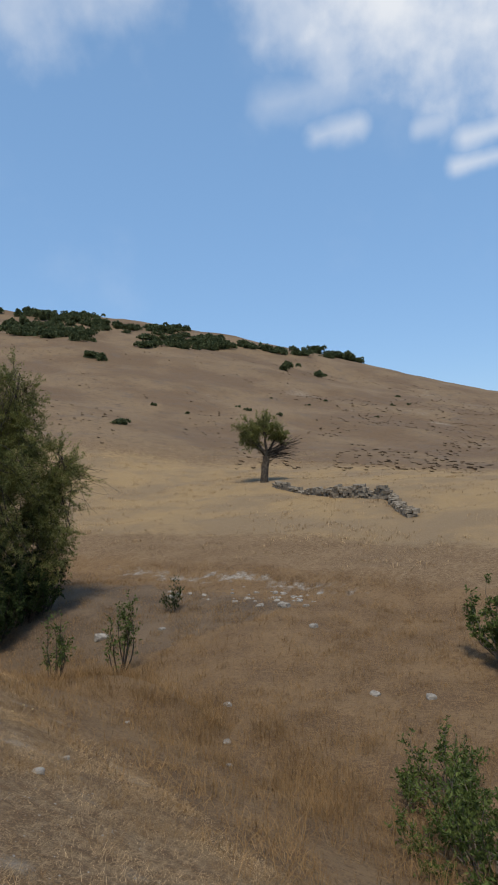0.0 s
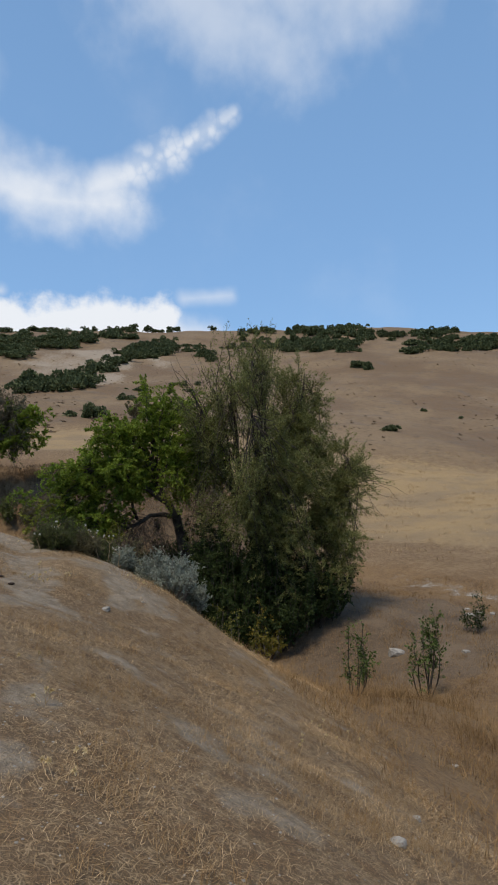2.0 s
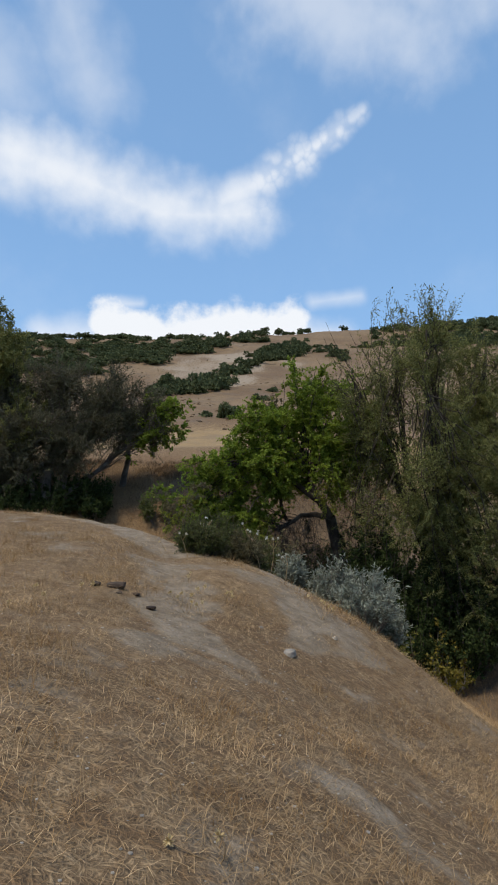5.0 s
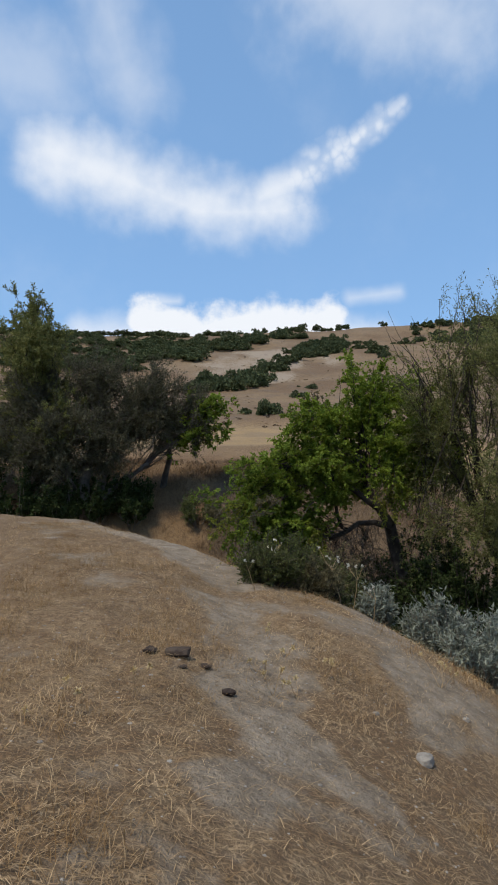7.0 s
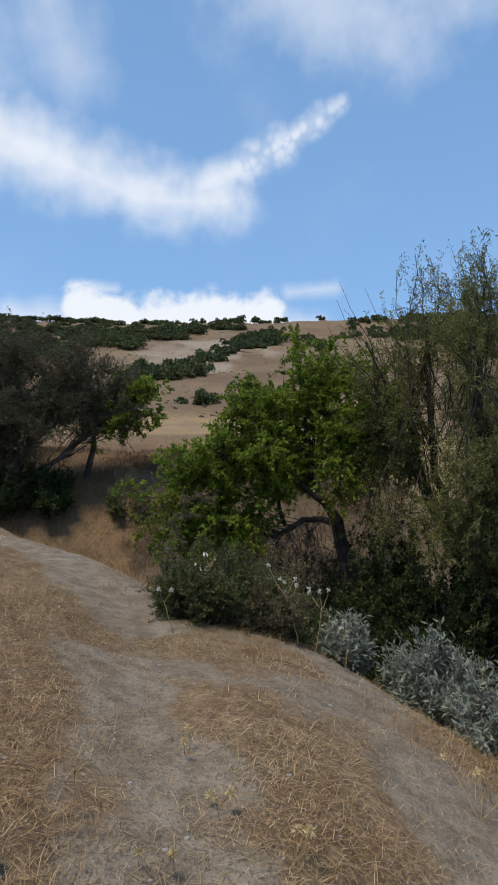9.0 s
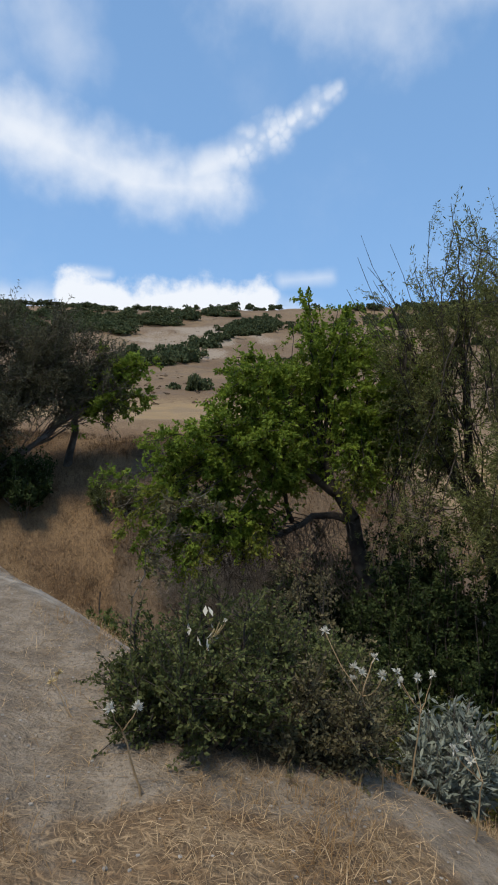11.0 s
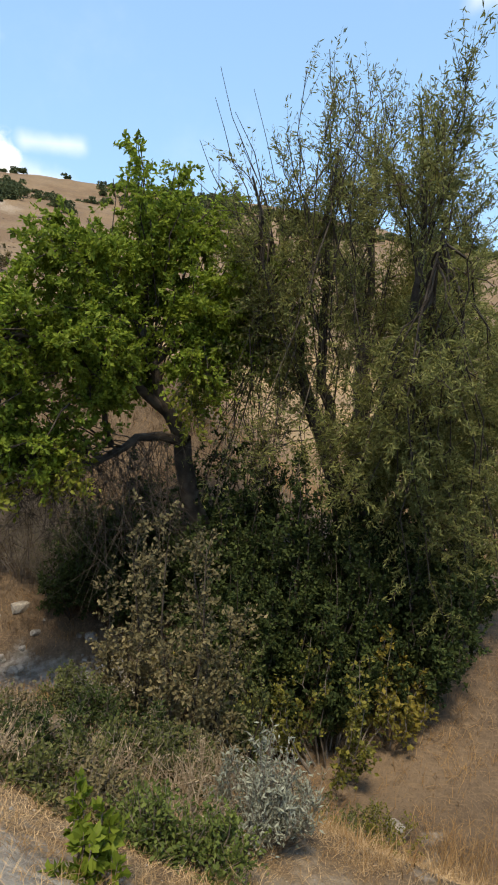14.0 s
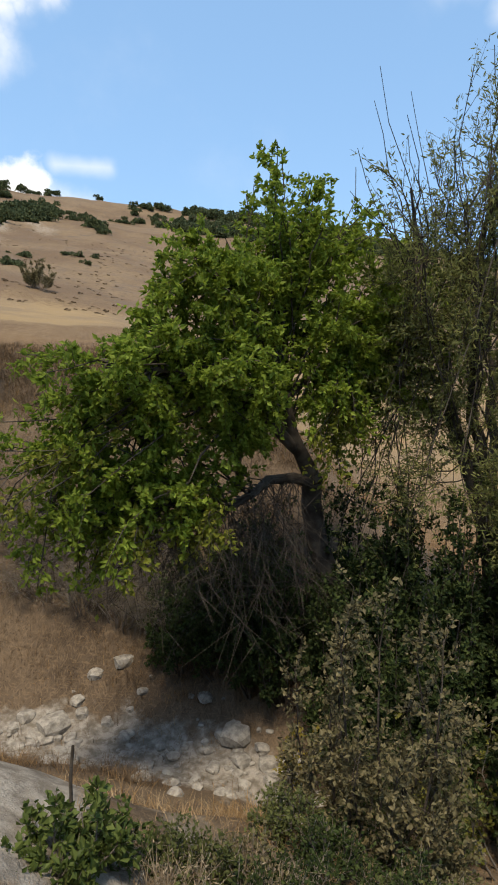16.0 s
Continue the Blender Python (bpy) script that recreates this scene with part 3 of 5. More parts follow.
# ---- the trees in the gully ----
def willow():
    """Many-stemmed willow: fine upright shoots, thin at the top."""
    x, y = 6.6, 29.4
    z = h1(x, y)
    root = empty("willow_tree", x, y, z, "large many-stemmed willow with thin olive leaves and bare twigs", "tree")
    wood, leaves = Wood(), Leaves()
    base = np.array((x, y, z - 0.3))
    limbs = (
        ((6.2, 29.3, -1.6), (4.9, 30.0, 2.8), (3.2, 29.3, 5.6), 0.20),
        ((6.0, 29.4, -1.2), (5.4, 29.6, 2.2), (5.0, 28.9, 6.4), 0.19),
        ((6.7, 29.6, -0.8), (6.9, 30.0, 3.0), (6.6, 29.8, 7.4), 0.19),
        ((7.2, 29.4, -1.0), (8.2, 29.5, 2.4), (8.6, 29.2, 6.4), 0.17),
        ((7.6, 29.0, -1.6), (9.4, 28.8, 0.6), (10.3, 28.4, 2.4), 0.15),
        ((6.4, 28.6, -1.2), (5.8, 27.0, 1.2), (5.2, 25.8, 4.2), 0.16),
        ((7.0, 30.2, -1.0), (8.0, 31.6, 2.0), (8.4, 32.2, 5.0), 0.18),
        ((6.6, 28.9, -1.0), (6.1, 27.4, 2.8), (5.4, 26.3, 6.4), 0.16),
    )
    paths = []
    for a, b, c, r in limbs:
        p1, p2, p3 = curve(base, a, RNG.normal(size=3) * 0.1, 5), curve(a, b, RNG.normal(size=3) * 0.15, 6), curve(b, c, RNG.normal(size=3) * 0.2, 7)
        whole = np.concatenate([p1, p2[1:], p3[1:]])
        wood.tube(whole, r * 1.5, 0.02, 8)
        paths.append(whole)
    lobes = (
        (0, (3.6, 29.3, 4.8), (1.5, 1.4, 2.2), 18, 14, 12, 0.9), (1, (5.0, 29.2, 6.0), (1.6, 1.5, 2.6), 20, 14, 12, 0.9), (2, (6.6, 29.7, 6.6), (1.6, 1.5, 2.5), 20, 14, 15, 0.9),
        (3, (8.3, 29.3, 5.4), (1.6, 1.6, 2.4), 20, 14, 22, 0.8), (3, (8.6, 29.4, 2.8), (1.8, 1.8, 2.0), 22, 14, 40, 0.6), (4, (10.0, 28.6, 1.4), (1.4, 1.5, 1.7), 20, 14, 36, 0.5),
        (4, (9.6, 28.6, -1.0), (1.6, 1.5, 1.7), 22, 14, 40, 0.4), (5, (5.4, 25.4, 1.5), (1.4, 0.9, 0.9), 7, 12, 24, 0.4), (3, (8.2, 27.8, 2.2), (1.5, 1.2, 1.6), 12, 13, 28, 0.5), (6, (8.2, 31.8, 3.8), (1.9, 1.8, 2.4), 18, 14, 32, 0.7),
        (2, (6.8, 29.6, 3.8), (2.0, 1.5, 2.1), 14, 14, 18, 0.6), (1, (4.4, 29.0, 2.6), (1.5, 1.3, 1.7), 12, 13, 16, 0.6), (5, (7.6, 27.4, 0.0), (2.0, 1.3, 1.7), 22, 14, 40, 0.3),
        (5, (5.6, 27.4, -0.6), (1.6, 1.1, 1.3), 16, 14, 36, 0.3), (1, (4.4, 28.6, 0.4), (1.5, 1.0, 1.5), 12, 12, 18, 0.4), (5, (6.2, 27.8, 1.2), (1.5, 1.0, 1.4), 7, 11, 16, 0.5),
        (3, (7.6, 29.0, 1.6), (1.9, 1.6, 1.6), 16, 14, 36, 0.4), (7, (5.5, 26.3, 5.6), (1.3, 1.1, 1.9), 16, 13, 18, 0.8), (5, (5.2, 25.4, 3.4), (1.2, 0.9, 1.3), 6, 11, 16, 0.6), (0, (3.9, 29.8, 1.2), (1.3, 1.0, 1.5), 16, 14, 16, 0.5), (0, (3.6, 30.2, -0.6), (1.2, 1.0, 1.2), 14, 14, 14, 0.4),
        (5, (7.0, 27.0, -2.2), (1.7, 1.1, 1.5), 20, 14, 36, 0.5),
        (4, (8.8, 27.8, -2.6), (1.6, 1.2, 1.6), 20, 14, 36, 0.5),
    )
    for i, c, rad, nb, nt, per, up in lobes:
        lobe(wood, leaves, paths[i], c, rad, nb, nt, 0.125, int(per * (1.25 if c[2] > 6.5 else 1.8 if c[2] > 4.5 else 1.4 if c[2] > 0.3 else 1.5)), up, 0.0, 0.95, 0.03)
    # bare grey shoots above and beside the crown
    for _ in range(9):
        a, _d = along(paths[0], RNG.uniform(0.6, 0.95))
        tip = np.array((RNG.uniform(1.9, 3.4), RNG.uniform(28.4, 29.6), RNG.uniform(4.5, 7.6)))
        wood.tube(curve(a, tip, RNG.normal(size=3) * 0.2, 6), 0.016, 0.005, 4)
    for _ in range(20):
        a, _d = along(paths[4], RNG.uniform(0.55, 0.98))
        tip = np.array((RNG.uniform(11.0, 13.0), RNG.uniform(27.6, 28.8), RNG.uniform(-0.6, 1.8)))
        wood.tube(curve(a, tip, np.array((0, 0, -0.3)) + RNG.normal(size=3) * 0.3, 6), 0.015, 0.005, 4)
    wood.build("trunk", BARK, root)
    leaves.build("crown", WILLOW, root, 0.24)
    return root


def green_tree():
    """Broad-leaved tree with a leaning trunk and one level limb."""
    x, y = 3.6, 31.4
    z = h1(x, y)
    root = empty("green_tree", x, y, z, "leaning broad-leaved tree with bright green leaves", "tree")
    wood, leaves, turning = Wood(), Leaves(), Leaves()
    base, fork = np.array((x, y, z - 0.3)), np.array((2.6, 31.2, -0.1))
    trunk = curve(base, fork, (0.25, 0, 0.1), 7)
    wood.tube(trunk, 0.30, 0.22, 9)
    paths = []
    for pts, r in (
        (((2.6, 31.2, -0.1), (1.9, 31.0, 1.0), (1.5, 31.1, 2.6), (1.6, 31.4, 4.6)), 0.20),
        (((2.6, 31.2, -0.1), (1.4, 31.0, -0.05), (0.1, 30.8, -0.55), (-1.5, 30.5, -0.3)), 0.14),
        (((2.2, 31.1, 0.5), (1.0, 30.6, 1.4), (-0.5, 30.3, 2.0), (-2.2, 30.1, 2.2)), 0.14),
        (((1.7, 31.0, 1.6), (2.8, 30.8, 2.6), (3.6, 30.6, 3.2)), 0.10),
        (((1.5, 31.1, 2.6), (0.4, 30.8, 3.6), (-0.4, 30.6, 4.2)), 0.10),
        (((0.8, 30.9, -0.2), (0.5, 30.5, 0.8), (0.2, 30.4, 1.6)), 0.08),
    ):
        segs = [curve(a, b, RNG.normal(size=3) * 0.08, 5) for a, b in zip(pts[:-1], pts[1:])]
        whole = np.concatenate([segs[0]] + [q[1:] for q in segs[1:]])
        wood.tube(whole, r, 0.04, 7)
        paths.append(whole)
    for i, c, rad, nb, per in (
        (0, (1.7, 31.4, 5.4), (1.3, 1.2, 1.5), 18, 17), (0, (1.4, 31.0, 3.6), (1.9, 1.6, 1.4), 20, 17), (4, (-0.4, 30.6, 3.6), (1.7, 1.5, 1.2), 20, 17),
        (2, (-1.9, 30.1, 2.0), (1.9, 1.5, 1.3), 22, 17), (2, (-0.2, 30.0, 2.2), (1.6, 1.3, 1.2), 18, 17), (1, (-1.9, 30.3, 0.2), (1.7, 1.4, 1.3), 18, 14),
        (3, (3.4, 30.5, 2.8), (1.5, 1.3, 1.2), 18, 16), (5, (0.3, 30.2, 1.4), (1.5, 1.2, 0.8), 12, 14), (1, (-3.2, 30.0, 0.8), (1.2, 1.0, 1.3), 12, 14),
        (3, (2.6, 30.4, 1.6), (1.6, 1.0, 1.0), 10, 12), (3, (3.3, 31.6, 1.0), (1.4, 1.0, 1.3), 16, 4), (0, (1.2, 31.6, 1.6), (1.2, 0.8, 1.2), 10, 8), (2, (-2.6, 29.8, -0.8), (1.2, 1.0, 0.9), 8, 10),
        (0, (3.2, 31.4, 5.3), (1.1, 1.0, 1.3), 14, 14), (3, (4.5, 30.4, 2.4), (1.4, 1.0, 1.2), 15, 12), (3, (4.0, 30.6, 3.9), (1.2, 1.0, 1.1), 12, 12),
    ):
        lobe(wood, leaves, paths[i], c, rad, nb + 4, 14, 0.125, per + 9, 0.15, 0.25, 0.55, 0.03)
    # yellowing sprays on the lowest boughs
    for i, c, rad in ((1, (-2.1, 29.7, -0.9), (0.9, 0.7, 0.9)), (1, (-0.4, 30.0, -0.6), (0.9, 0.6, 0.5)), (2, (-3.4, 29.6, 0.0), (0.9, 0.8, 0.8)), (3, (2.4, 30.0, 0.8), (0.9, 0.6, 0.7))):
        lobe(wood, turning, paths[i], c, rad, 7, 10, 0.125, 14, 0.0, 0.5, 0.5, 0.02)
    # dead twigs that hang under the crown
    for _ in range(150):
        a, _d = along(paths[1], RNG.uniform(0.1, 1.0))
        tip = a + np.array((RNG.normal() * 1.1, RNG.normal() * 0.9, -RNG.uniform(0.4, 2.6)))
        pts = curve(a, tip, RNG.normal(size=3) * 0.5, 7)
        wood.tube(pts, 0.011, 0.003, 3)
        for _k in range(6):
            q, dd = along(pts, RNG.uniform(0.2, 1.0))
            wood.shoot(q, q + (dd + RNG.normal(size=3) * 0.6) * 0.25, q + (dd + RNG.normal(size=3) * 0.7) * 0.55, 0.006)
    wood.build("trunk", BARK, root)
    leaves.build("crown", GREEN, root, 0.55)
    turning.build("low_sprays", leaf_material("turning_leaf", (0.11, 0.14, 0.018), (0.34, 0.35, 0.06), 0.5), root, 0.55, "yellowing leaves")
    return root


willow()
green_tree()


def seen_from(eye, az, el, r0=3.0, r1=70.0):
    """The place where a line of sight from a spot on the path meets the ground."""
    r = np.linspace(r0, r1, 1400)
    x, y = eye[0] + r * math.sin(radians(az)), eye[1] + r * math.cos(radians(az))
    z = height(x, y, False)
    over = np.nonzero(z >= eye[2] + r * math.tan(radians(el)))[0]
    i = over[0] if len(over) else len(r) - 1
    return float(x[i]), float(y[i])


# ---- trees past the bend of the gully ----
def grey_tree():
    x, y = -12.0, 38.8
    z = h1(x, y)
    root = empty("grey_tree", x, y, z, "half-bare spreading tree with a haze of grey twigs", "tree")
    wood, leaves, fresh = Wood(), Leaves(), Leaves()
    base = np.array((x, y, z - 0.3))
    mids = []
    for tip, r in (((-14.4, 39.4, 6.6), 0.34), ((-11.2, 39.8, 7.4), 0.40), ((-8.0, 40.6, 6.4), 0.30), ((-6.0, 41.2, 4.6), 0.20), ((-12.8, 38.0, 5.4), 0.24)):
        p = curve(base, tip, (RNG.normal() * 0.3, 0, 0.9), 9)
        wood.tube(p, r, 0.04, 8)
        mids.append(p)
    wood.tube(curve((-8.3, 42.3, h1(-8.3, 42.3) - 0.3), (-7.6, 41.8, 6.4), (0.1, 0, 0), 7), 0.22, 0.05, 7)
    for i, c, rad, nb, per in ((0, (-14.6, 39.2, 6.0), (2.2, 2.0, 2.4), 46, 12), (1, (-11.4, 39.8, 7.0), (2.4, 2.0, 2.2), 54, 12), (2, (-8.4, 40.6, 6.4), (2.2, 1.8, 2.2), 50, 14),
                               (3, (-6.6, 41.0, 5.2), (1.6, 1.6, 1.9), 34, 16), (4, (-12.4, 38.2, 4.4), (2.4, 1.4, 1.6), 36, 12), (2, (-9.6, 39.6, 4.2), (2.2, 1.4, 1.4), 30, 12), (4, (-13.4, 37.8, 2.4), (2.4, 1.4, 1.6), 34, 14), (1, (-10.6, 38.8, 2.6), (1.8, 1.2, 1.5), 26, 14), (0, (-15.4, 38.4, 3.6), (2.0, 1.5, 2.0), 30, 14)):
        lobe(wood, leaves, mids[i], c, rad, nb, 18, 0.14, per * 2, 0.5, 0.0, 1.1, 0.03, 0.15, 0.012)
    lobe(wood, fresh, mids[3], (-5.2, 41.3, 5.4), (1.4, 1.2, 1.8), 26, 13, 0.2, 20, 0.1, 0.2, 0.6, 0.04)
    wood.build("trunk", bark_material("grey_bark", (0.06, 0.05, 0.042), (0.13, 0.112, 0.092)), root)
    leaves.build("crown", leaf_material("grey_olive_leaf", (0.060, 0.062, 0.034), (0.155, 0.150, 0.088), 0.3, 0.85), root, 0.3, "thin grey-olive foliage")
    fresh.build("green_side", GREEN, root, 0.55, "bright green leaves")


def dark_tree(x, y, lobes, label, name="dark_tree", leafmat=None, leaf=0.16, per=16, trunk=0.3):
    z = h1(x, y)
    root = empty(name, x, y, z, label, "tree")
    wood, leaves = Wood(), Leaves()
    base = np.array((x, y, z - 0.3))
    for c, rad, nb in lobes:
        p = curve(base, c, (RNG.normal() * 0.4, RNG.normal() * 0.3, 0.5), 9)
        wood.tube(p, trunk, 0.05, 8)
        lobe(wood, leaves, p, c, rad, nb, 13, leaf, per, 0.4, 0.0, 0.8, 0.05)
    wood.build("trunk", BARK, root)
    leaves.build("crown", leafmat or WILLOW, root, 0.35)


grey_tree()
dark_tree(-14.2, 40.4, (((-15.6, 41.0, 10.2), (2.2, 2.2, 2.6), 40), ((-14.6, 40.0, 7.0), (2.4, 2.4, 2.4), 34), ((-16.5, 39.0, 4.0), (2.6, 2.4, 2.2), 30), ((-13.0, 38.6, 4.4), (2.0, 1.8, 2.2), 30), ((-14.8, 38.6, 8.6), (2.0, 2.0, 2.0), 26)),
          "tall dark-trunked tree with grey-green leaves", leaf=0.17, per=40)
dark_tree(-19.5, 36.5, (((-20.0, 36.5, 4.5), (3.0, 2.5, 3.0), 34), ((-18.0, 36.0, 2.6), (2.2, 2.0, 2.2), 24)), "low shady tree at the edge of the gully", leafmat=DARKLEAF, leaf=0.18, per=26)
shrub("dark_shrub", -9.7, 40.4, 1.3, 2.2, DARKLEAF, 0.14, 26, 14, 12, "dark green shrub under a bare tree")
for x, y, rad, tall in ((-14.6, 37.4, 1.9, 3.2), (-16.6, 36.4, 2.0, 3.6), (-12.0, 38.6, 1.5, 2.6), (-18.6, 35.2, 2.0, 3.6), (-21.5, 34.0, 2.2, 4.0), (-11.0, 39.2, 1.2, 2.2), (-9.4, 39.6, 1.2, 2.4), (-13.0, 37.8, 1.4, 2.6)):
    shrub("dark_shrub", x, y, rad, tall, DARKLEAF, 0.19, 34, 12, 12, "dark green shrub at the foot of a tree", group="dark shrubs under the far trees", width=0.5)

# lone tree on the meadow, with its ruin
def lone_tree():
    x, y = 45.4, 57.1
    z = h1(x, y)
    root = empty("lone_tree", x, y, z, "lone olive-leaved tree with a short dark trunk in a meadow", "tree")
    wood, leaves = Wood(), Leaves()
    fork = np.array((x + 0.35, y, z + 3.2))
    wood.tube(curve((x, y, z - 0.3), fork, (-0.15, 0, 0), 6), 0.52, 0.40, 9)
    for c, rad, nb in (((x - 1.7, y + 1.0, z + 6.4), (1.8, 1.8, 1.6), 26), ((x + 0.4, y - 0.2, z + 7.1), (2.0, 2.0, 1.6), 28), ((x + 1.7, y - 1.2, z + 5.8), (1.6, 1.6, 1.6), 22), ((x - 1.2, y + 0.6, z + 4.8), (1.8, 1.5, 1.2), 16)):
        p = curve(fork, c, (0, 0, 0.4), 6)
        wood.tube(p, 0.24, 0.06, 6)
        lobe(wood, leaves, p, c, rad, nb, 12, 0.24, 12, 0.6, 0.0, 0.8, 0.06)
    for _ in range(70):
        tip = np.array((x + RNG.uniform(2.0, 3.9), y - RNG.uniform(1.2, 2.6), z + RNG.uniform(2.6, 5.6)))
        wood.tube(curve(fork + RNG.normal(size=3) * 0.3, tip, (0, 0, 0.2), 5), 0.05, 0.015, 3)
    wood.build("trunk", BARK, root)
    leaves.build("crown", WILLOW, root, 0.35)


lone_tree()


RUIN_SIGHT = ((39.6, -2.4), (45.4, -3.5), (50.1, -3.7), (52.0, -5.4))
RUIN = [seen_from((0, 0, 1.84), a, e, 30, 90) for a, e in RUIN_SIGHT]


def ruin():
    """Low broken walls of rough stone."""
    cx, cy = RUIN[1]
    root = empty("ruined_wall", cx, cy, h1(cx, cy), "collapsed grey fieldstone wall in dry meadow grass", "ruin")
    for (x0, y0), (x1, y1), tall in ((RUIN[0], RUIN[1], 0.9), (RUIN[1], RUIN[2], 1.25), (RUIN[2], RUIN[3], 0.6)):
        bm = bmesh.new()
        length = math.hypot(x1 - x0, y1 - y0)
        across = Vector((-(y1 - y0) / length, (x1 - x0) / length, 0))
        for row in range(max(2, int(tall / 0.24))):
            t = 0.0
            while t < 1.0:
                w = RNG.uniform(0.3, 0.65)
                ragged = tall * (0.55 + 0.45 * float(vnoise(np.array([t * length * 0.9 + x0]), np.array([y0 * 3.0]), 4)[0]))
                if row * 0.24 < ragged or row == 0:
                    for side in (-0.22, 0.22):
                        p = Vector((x0 + (x1 - x0) * t, y0 + (y1 - y0) * t, 0)) + across * (side + RNG.normal() * 0.05)
                        p.z = h1(p.x, p.y) + row * 0.24 + 0.08
                        m = Matrix.LocRotScale(p - root.location, Euler((RNG.normal() * 0.12, RNG.normal() * 0.12, math.atan2(y1 - y0, x1 - x0) + RNG.normal() * 0.2)), (w, RNG.uniform(0.35, 0.5), RNG.uniform(0.2, 0.3)))
                        made = bmesh.ops.create_cube(bm, size=1.0, matrix=m)
                        for v in made["verts"]:
                            v.co += Vector(RNG.normal(size=3) * 0.035)
                t += w / length
        me = bpy.data.meshes.new("stonework")
        bm.to_mesh(me)
        bm.free()
        me.materials.append(GREYSTONE)
        new("stonework", me).parent = root


ruin()

# ---- scrub on the hill ----
def clump(seed, leaf, n):
    """A rounded, uneven cloud of leaf sprays on a short trunk, one metre across."""
    g = np.random.default_rng(seed)
    lumps = g.normal(size=(9, 3)) * (0.25, 0.25, 0.09) + (0, 0, 0.19)
    c = lumps[g.integers(0, 9, n)]
    v = unit(g.normal(size=(n, 3)))
    v[:, 2] = np.abs(v[:, 2]) * 0.95 - 0.3
    p = c + v * g.uniform(0.12, 0.25, (n, 1))
    p[:, 2] = np.maximum(p[:, 2], -0.03)
    d = unit(v + g.normal(size=(n, 3)) * 0.5)
    side = unit(np.cross(d, g.normal(size=(n, 3))))
    s = leaf * g.uniform(0.6, 1.3, (n, 1))
    q = np.stack([p - side * s * 0.5, p + d * s * 0.6, p + side * s * 0.5, p - d * s * 0.5], 1).reshape(-1, 3)
    i = np.arange(n)[:, None] * 4
    return q, np.concatenate([i + (0, 1, 2), i + (0, 2, 3)], 1).reshape(-1, 3)


CLUMPS = [clump(k, 0.085, 900) for k in range(6)]
SCRUB = []
for verts, faces in CLUMPS:
    ob = empty("oak_scrub", 0, 0, 0, "dark rounded oak bush on a dry hillside", "bush", "oak scrub on the hill")
    mesh_object("crown", verts, faces, OAKLEAF, ob)
    stump = Wood()
    for a in range(3):
        stump.tube(curve((0, 0, -0.25), (0.15 * math.cos(a * 2.1), 0.15 * math.sin(a * 2.1), 0.25), (0, 0, 0), 4), 0.03, 0.015, 5)
    stump.build("trunk", BARK, ob)
    SCRUB.append(ob)
placed = 0


def scrub_at(x, y, z, size, squash=0.8):
    global placed
    src = SCRUB[placed % len(SCRUB)]
    ob = src if placed < len(SCRUB) else copy_thing(src, Matrix.Identity(4))
    ob.location, ob.rotation_euler = (x, y, z - 0.12 * size * squash), (0, 0, RNG.uniform(0, 6.28))
    ob.scale = (size, size * RNG.uniform(0.85, 1.15), size * squash)
    placed += 1


# (azimuth, elevation) to (azimuth, elevation), half height, how many, size
for a0, e0, a1, e1, half, n, size in (
    (-4.5, 13.2, 2.0, 14.0, 0.35, 22, 7.5), (0.2, 11.9, 6.0, 13.2, 0.5, 30, 7.5), (-8.6, 9.1, -2.0, 9.7, 0.45, 22, 6.5), (-3.0, 10.3, 1.0, 11.6, 0.35, 10, 6.0),
    (-3.5, 14.4, 6.3, 14.5, 0.12, 14, 6.0), (9.4, 14.4, 9.5, 14.4, 0.02, 1, 6.5), (11.5, 14.0, 24.0, 13.9, 0.2, 26, 7.0), (6.5, 13.0, 9.0, 12.0, 0.35, 8, 6.0),
    (11.0, 13.2, 16.0, 13.0, 0.5, 10, 6.0), (14.5, 13.0, 23.5, 12.1, 0.5, 46, 7.0), (19.0, 13.6, 33.0, 12.5, 0.35, 50, 7.0), (28.0, 11.8, 36.5, 11.2, 0.4, 34, 7.0),
    (33.0, 12.0, 49.0, 9.7, 0.35, 46, 7.0), (23.2, 10.6, 24.6, 10.2, 0.15, 4, 5.5), (41.6, 9.0, 42.4, 9.2, 0.15, 4, 5.5), (45.2, 8.1, 45.6, 8.2, 0.12, 3, 5.5),
    (27.3, 4.4, 27.3, 4.4, 0.0, 1, 3.0), (-2.5, 6.6, -1.5, 6.7, 0.1, 2, 4.0), (9.0, 11.8, 9.4, 11.9, 0.2, 4, 5.5), (3.0, 11.8, 5.0, 12.1, 0.2, 5, 5.5),
    (-1.0, 8.2, 8.0, 9.5, 0.8, 6, 3.0), (30.0, 6.0, 55.0, 5.0, 1.5, 12, 1.6),
):
    for _ in range(n):
        t = RNG.uniform(0, 1)
        x, y, z = sight(a0 + (a1 - a0) * t, e0 + (e1 - e0) * t + RNG.uniform(-half, half))
        scrub_at(x, y, z, size * RNG.uniform(0.7, 1.35), RNG.uniform(1.1, 1.5))

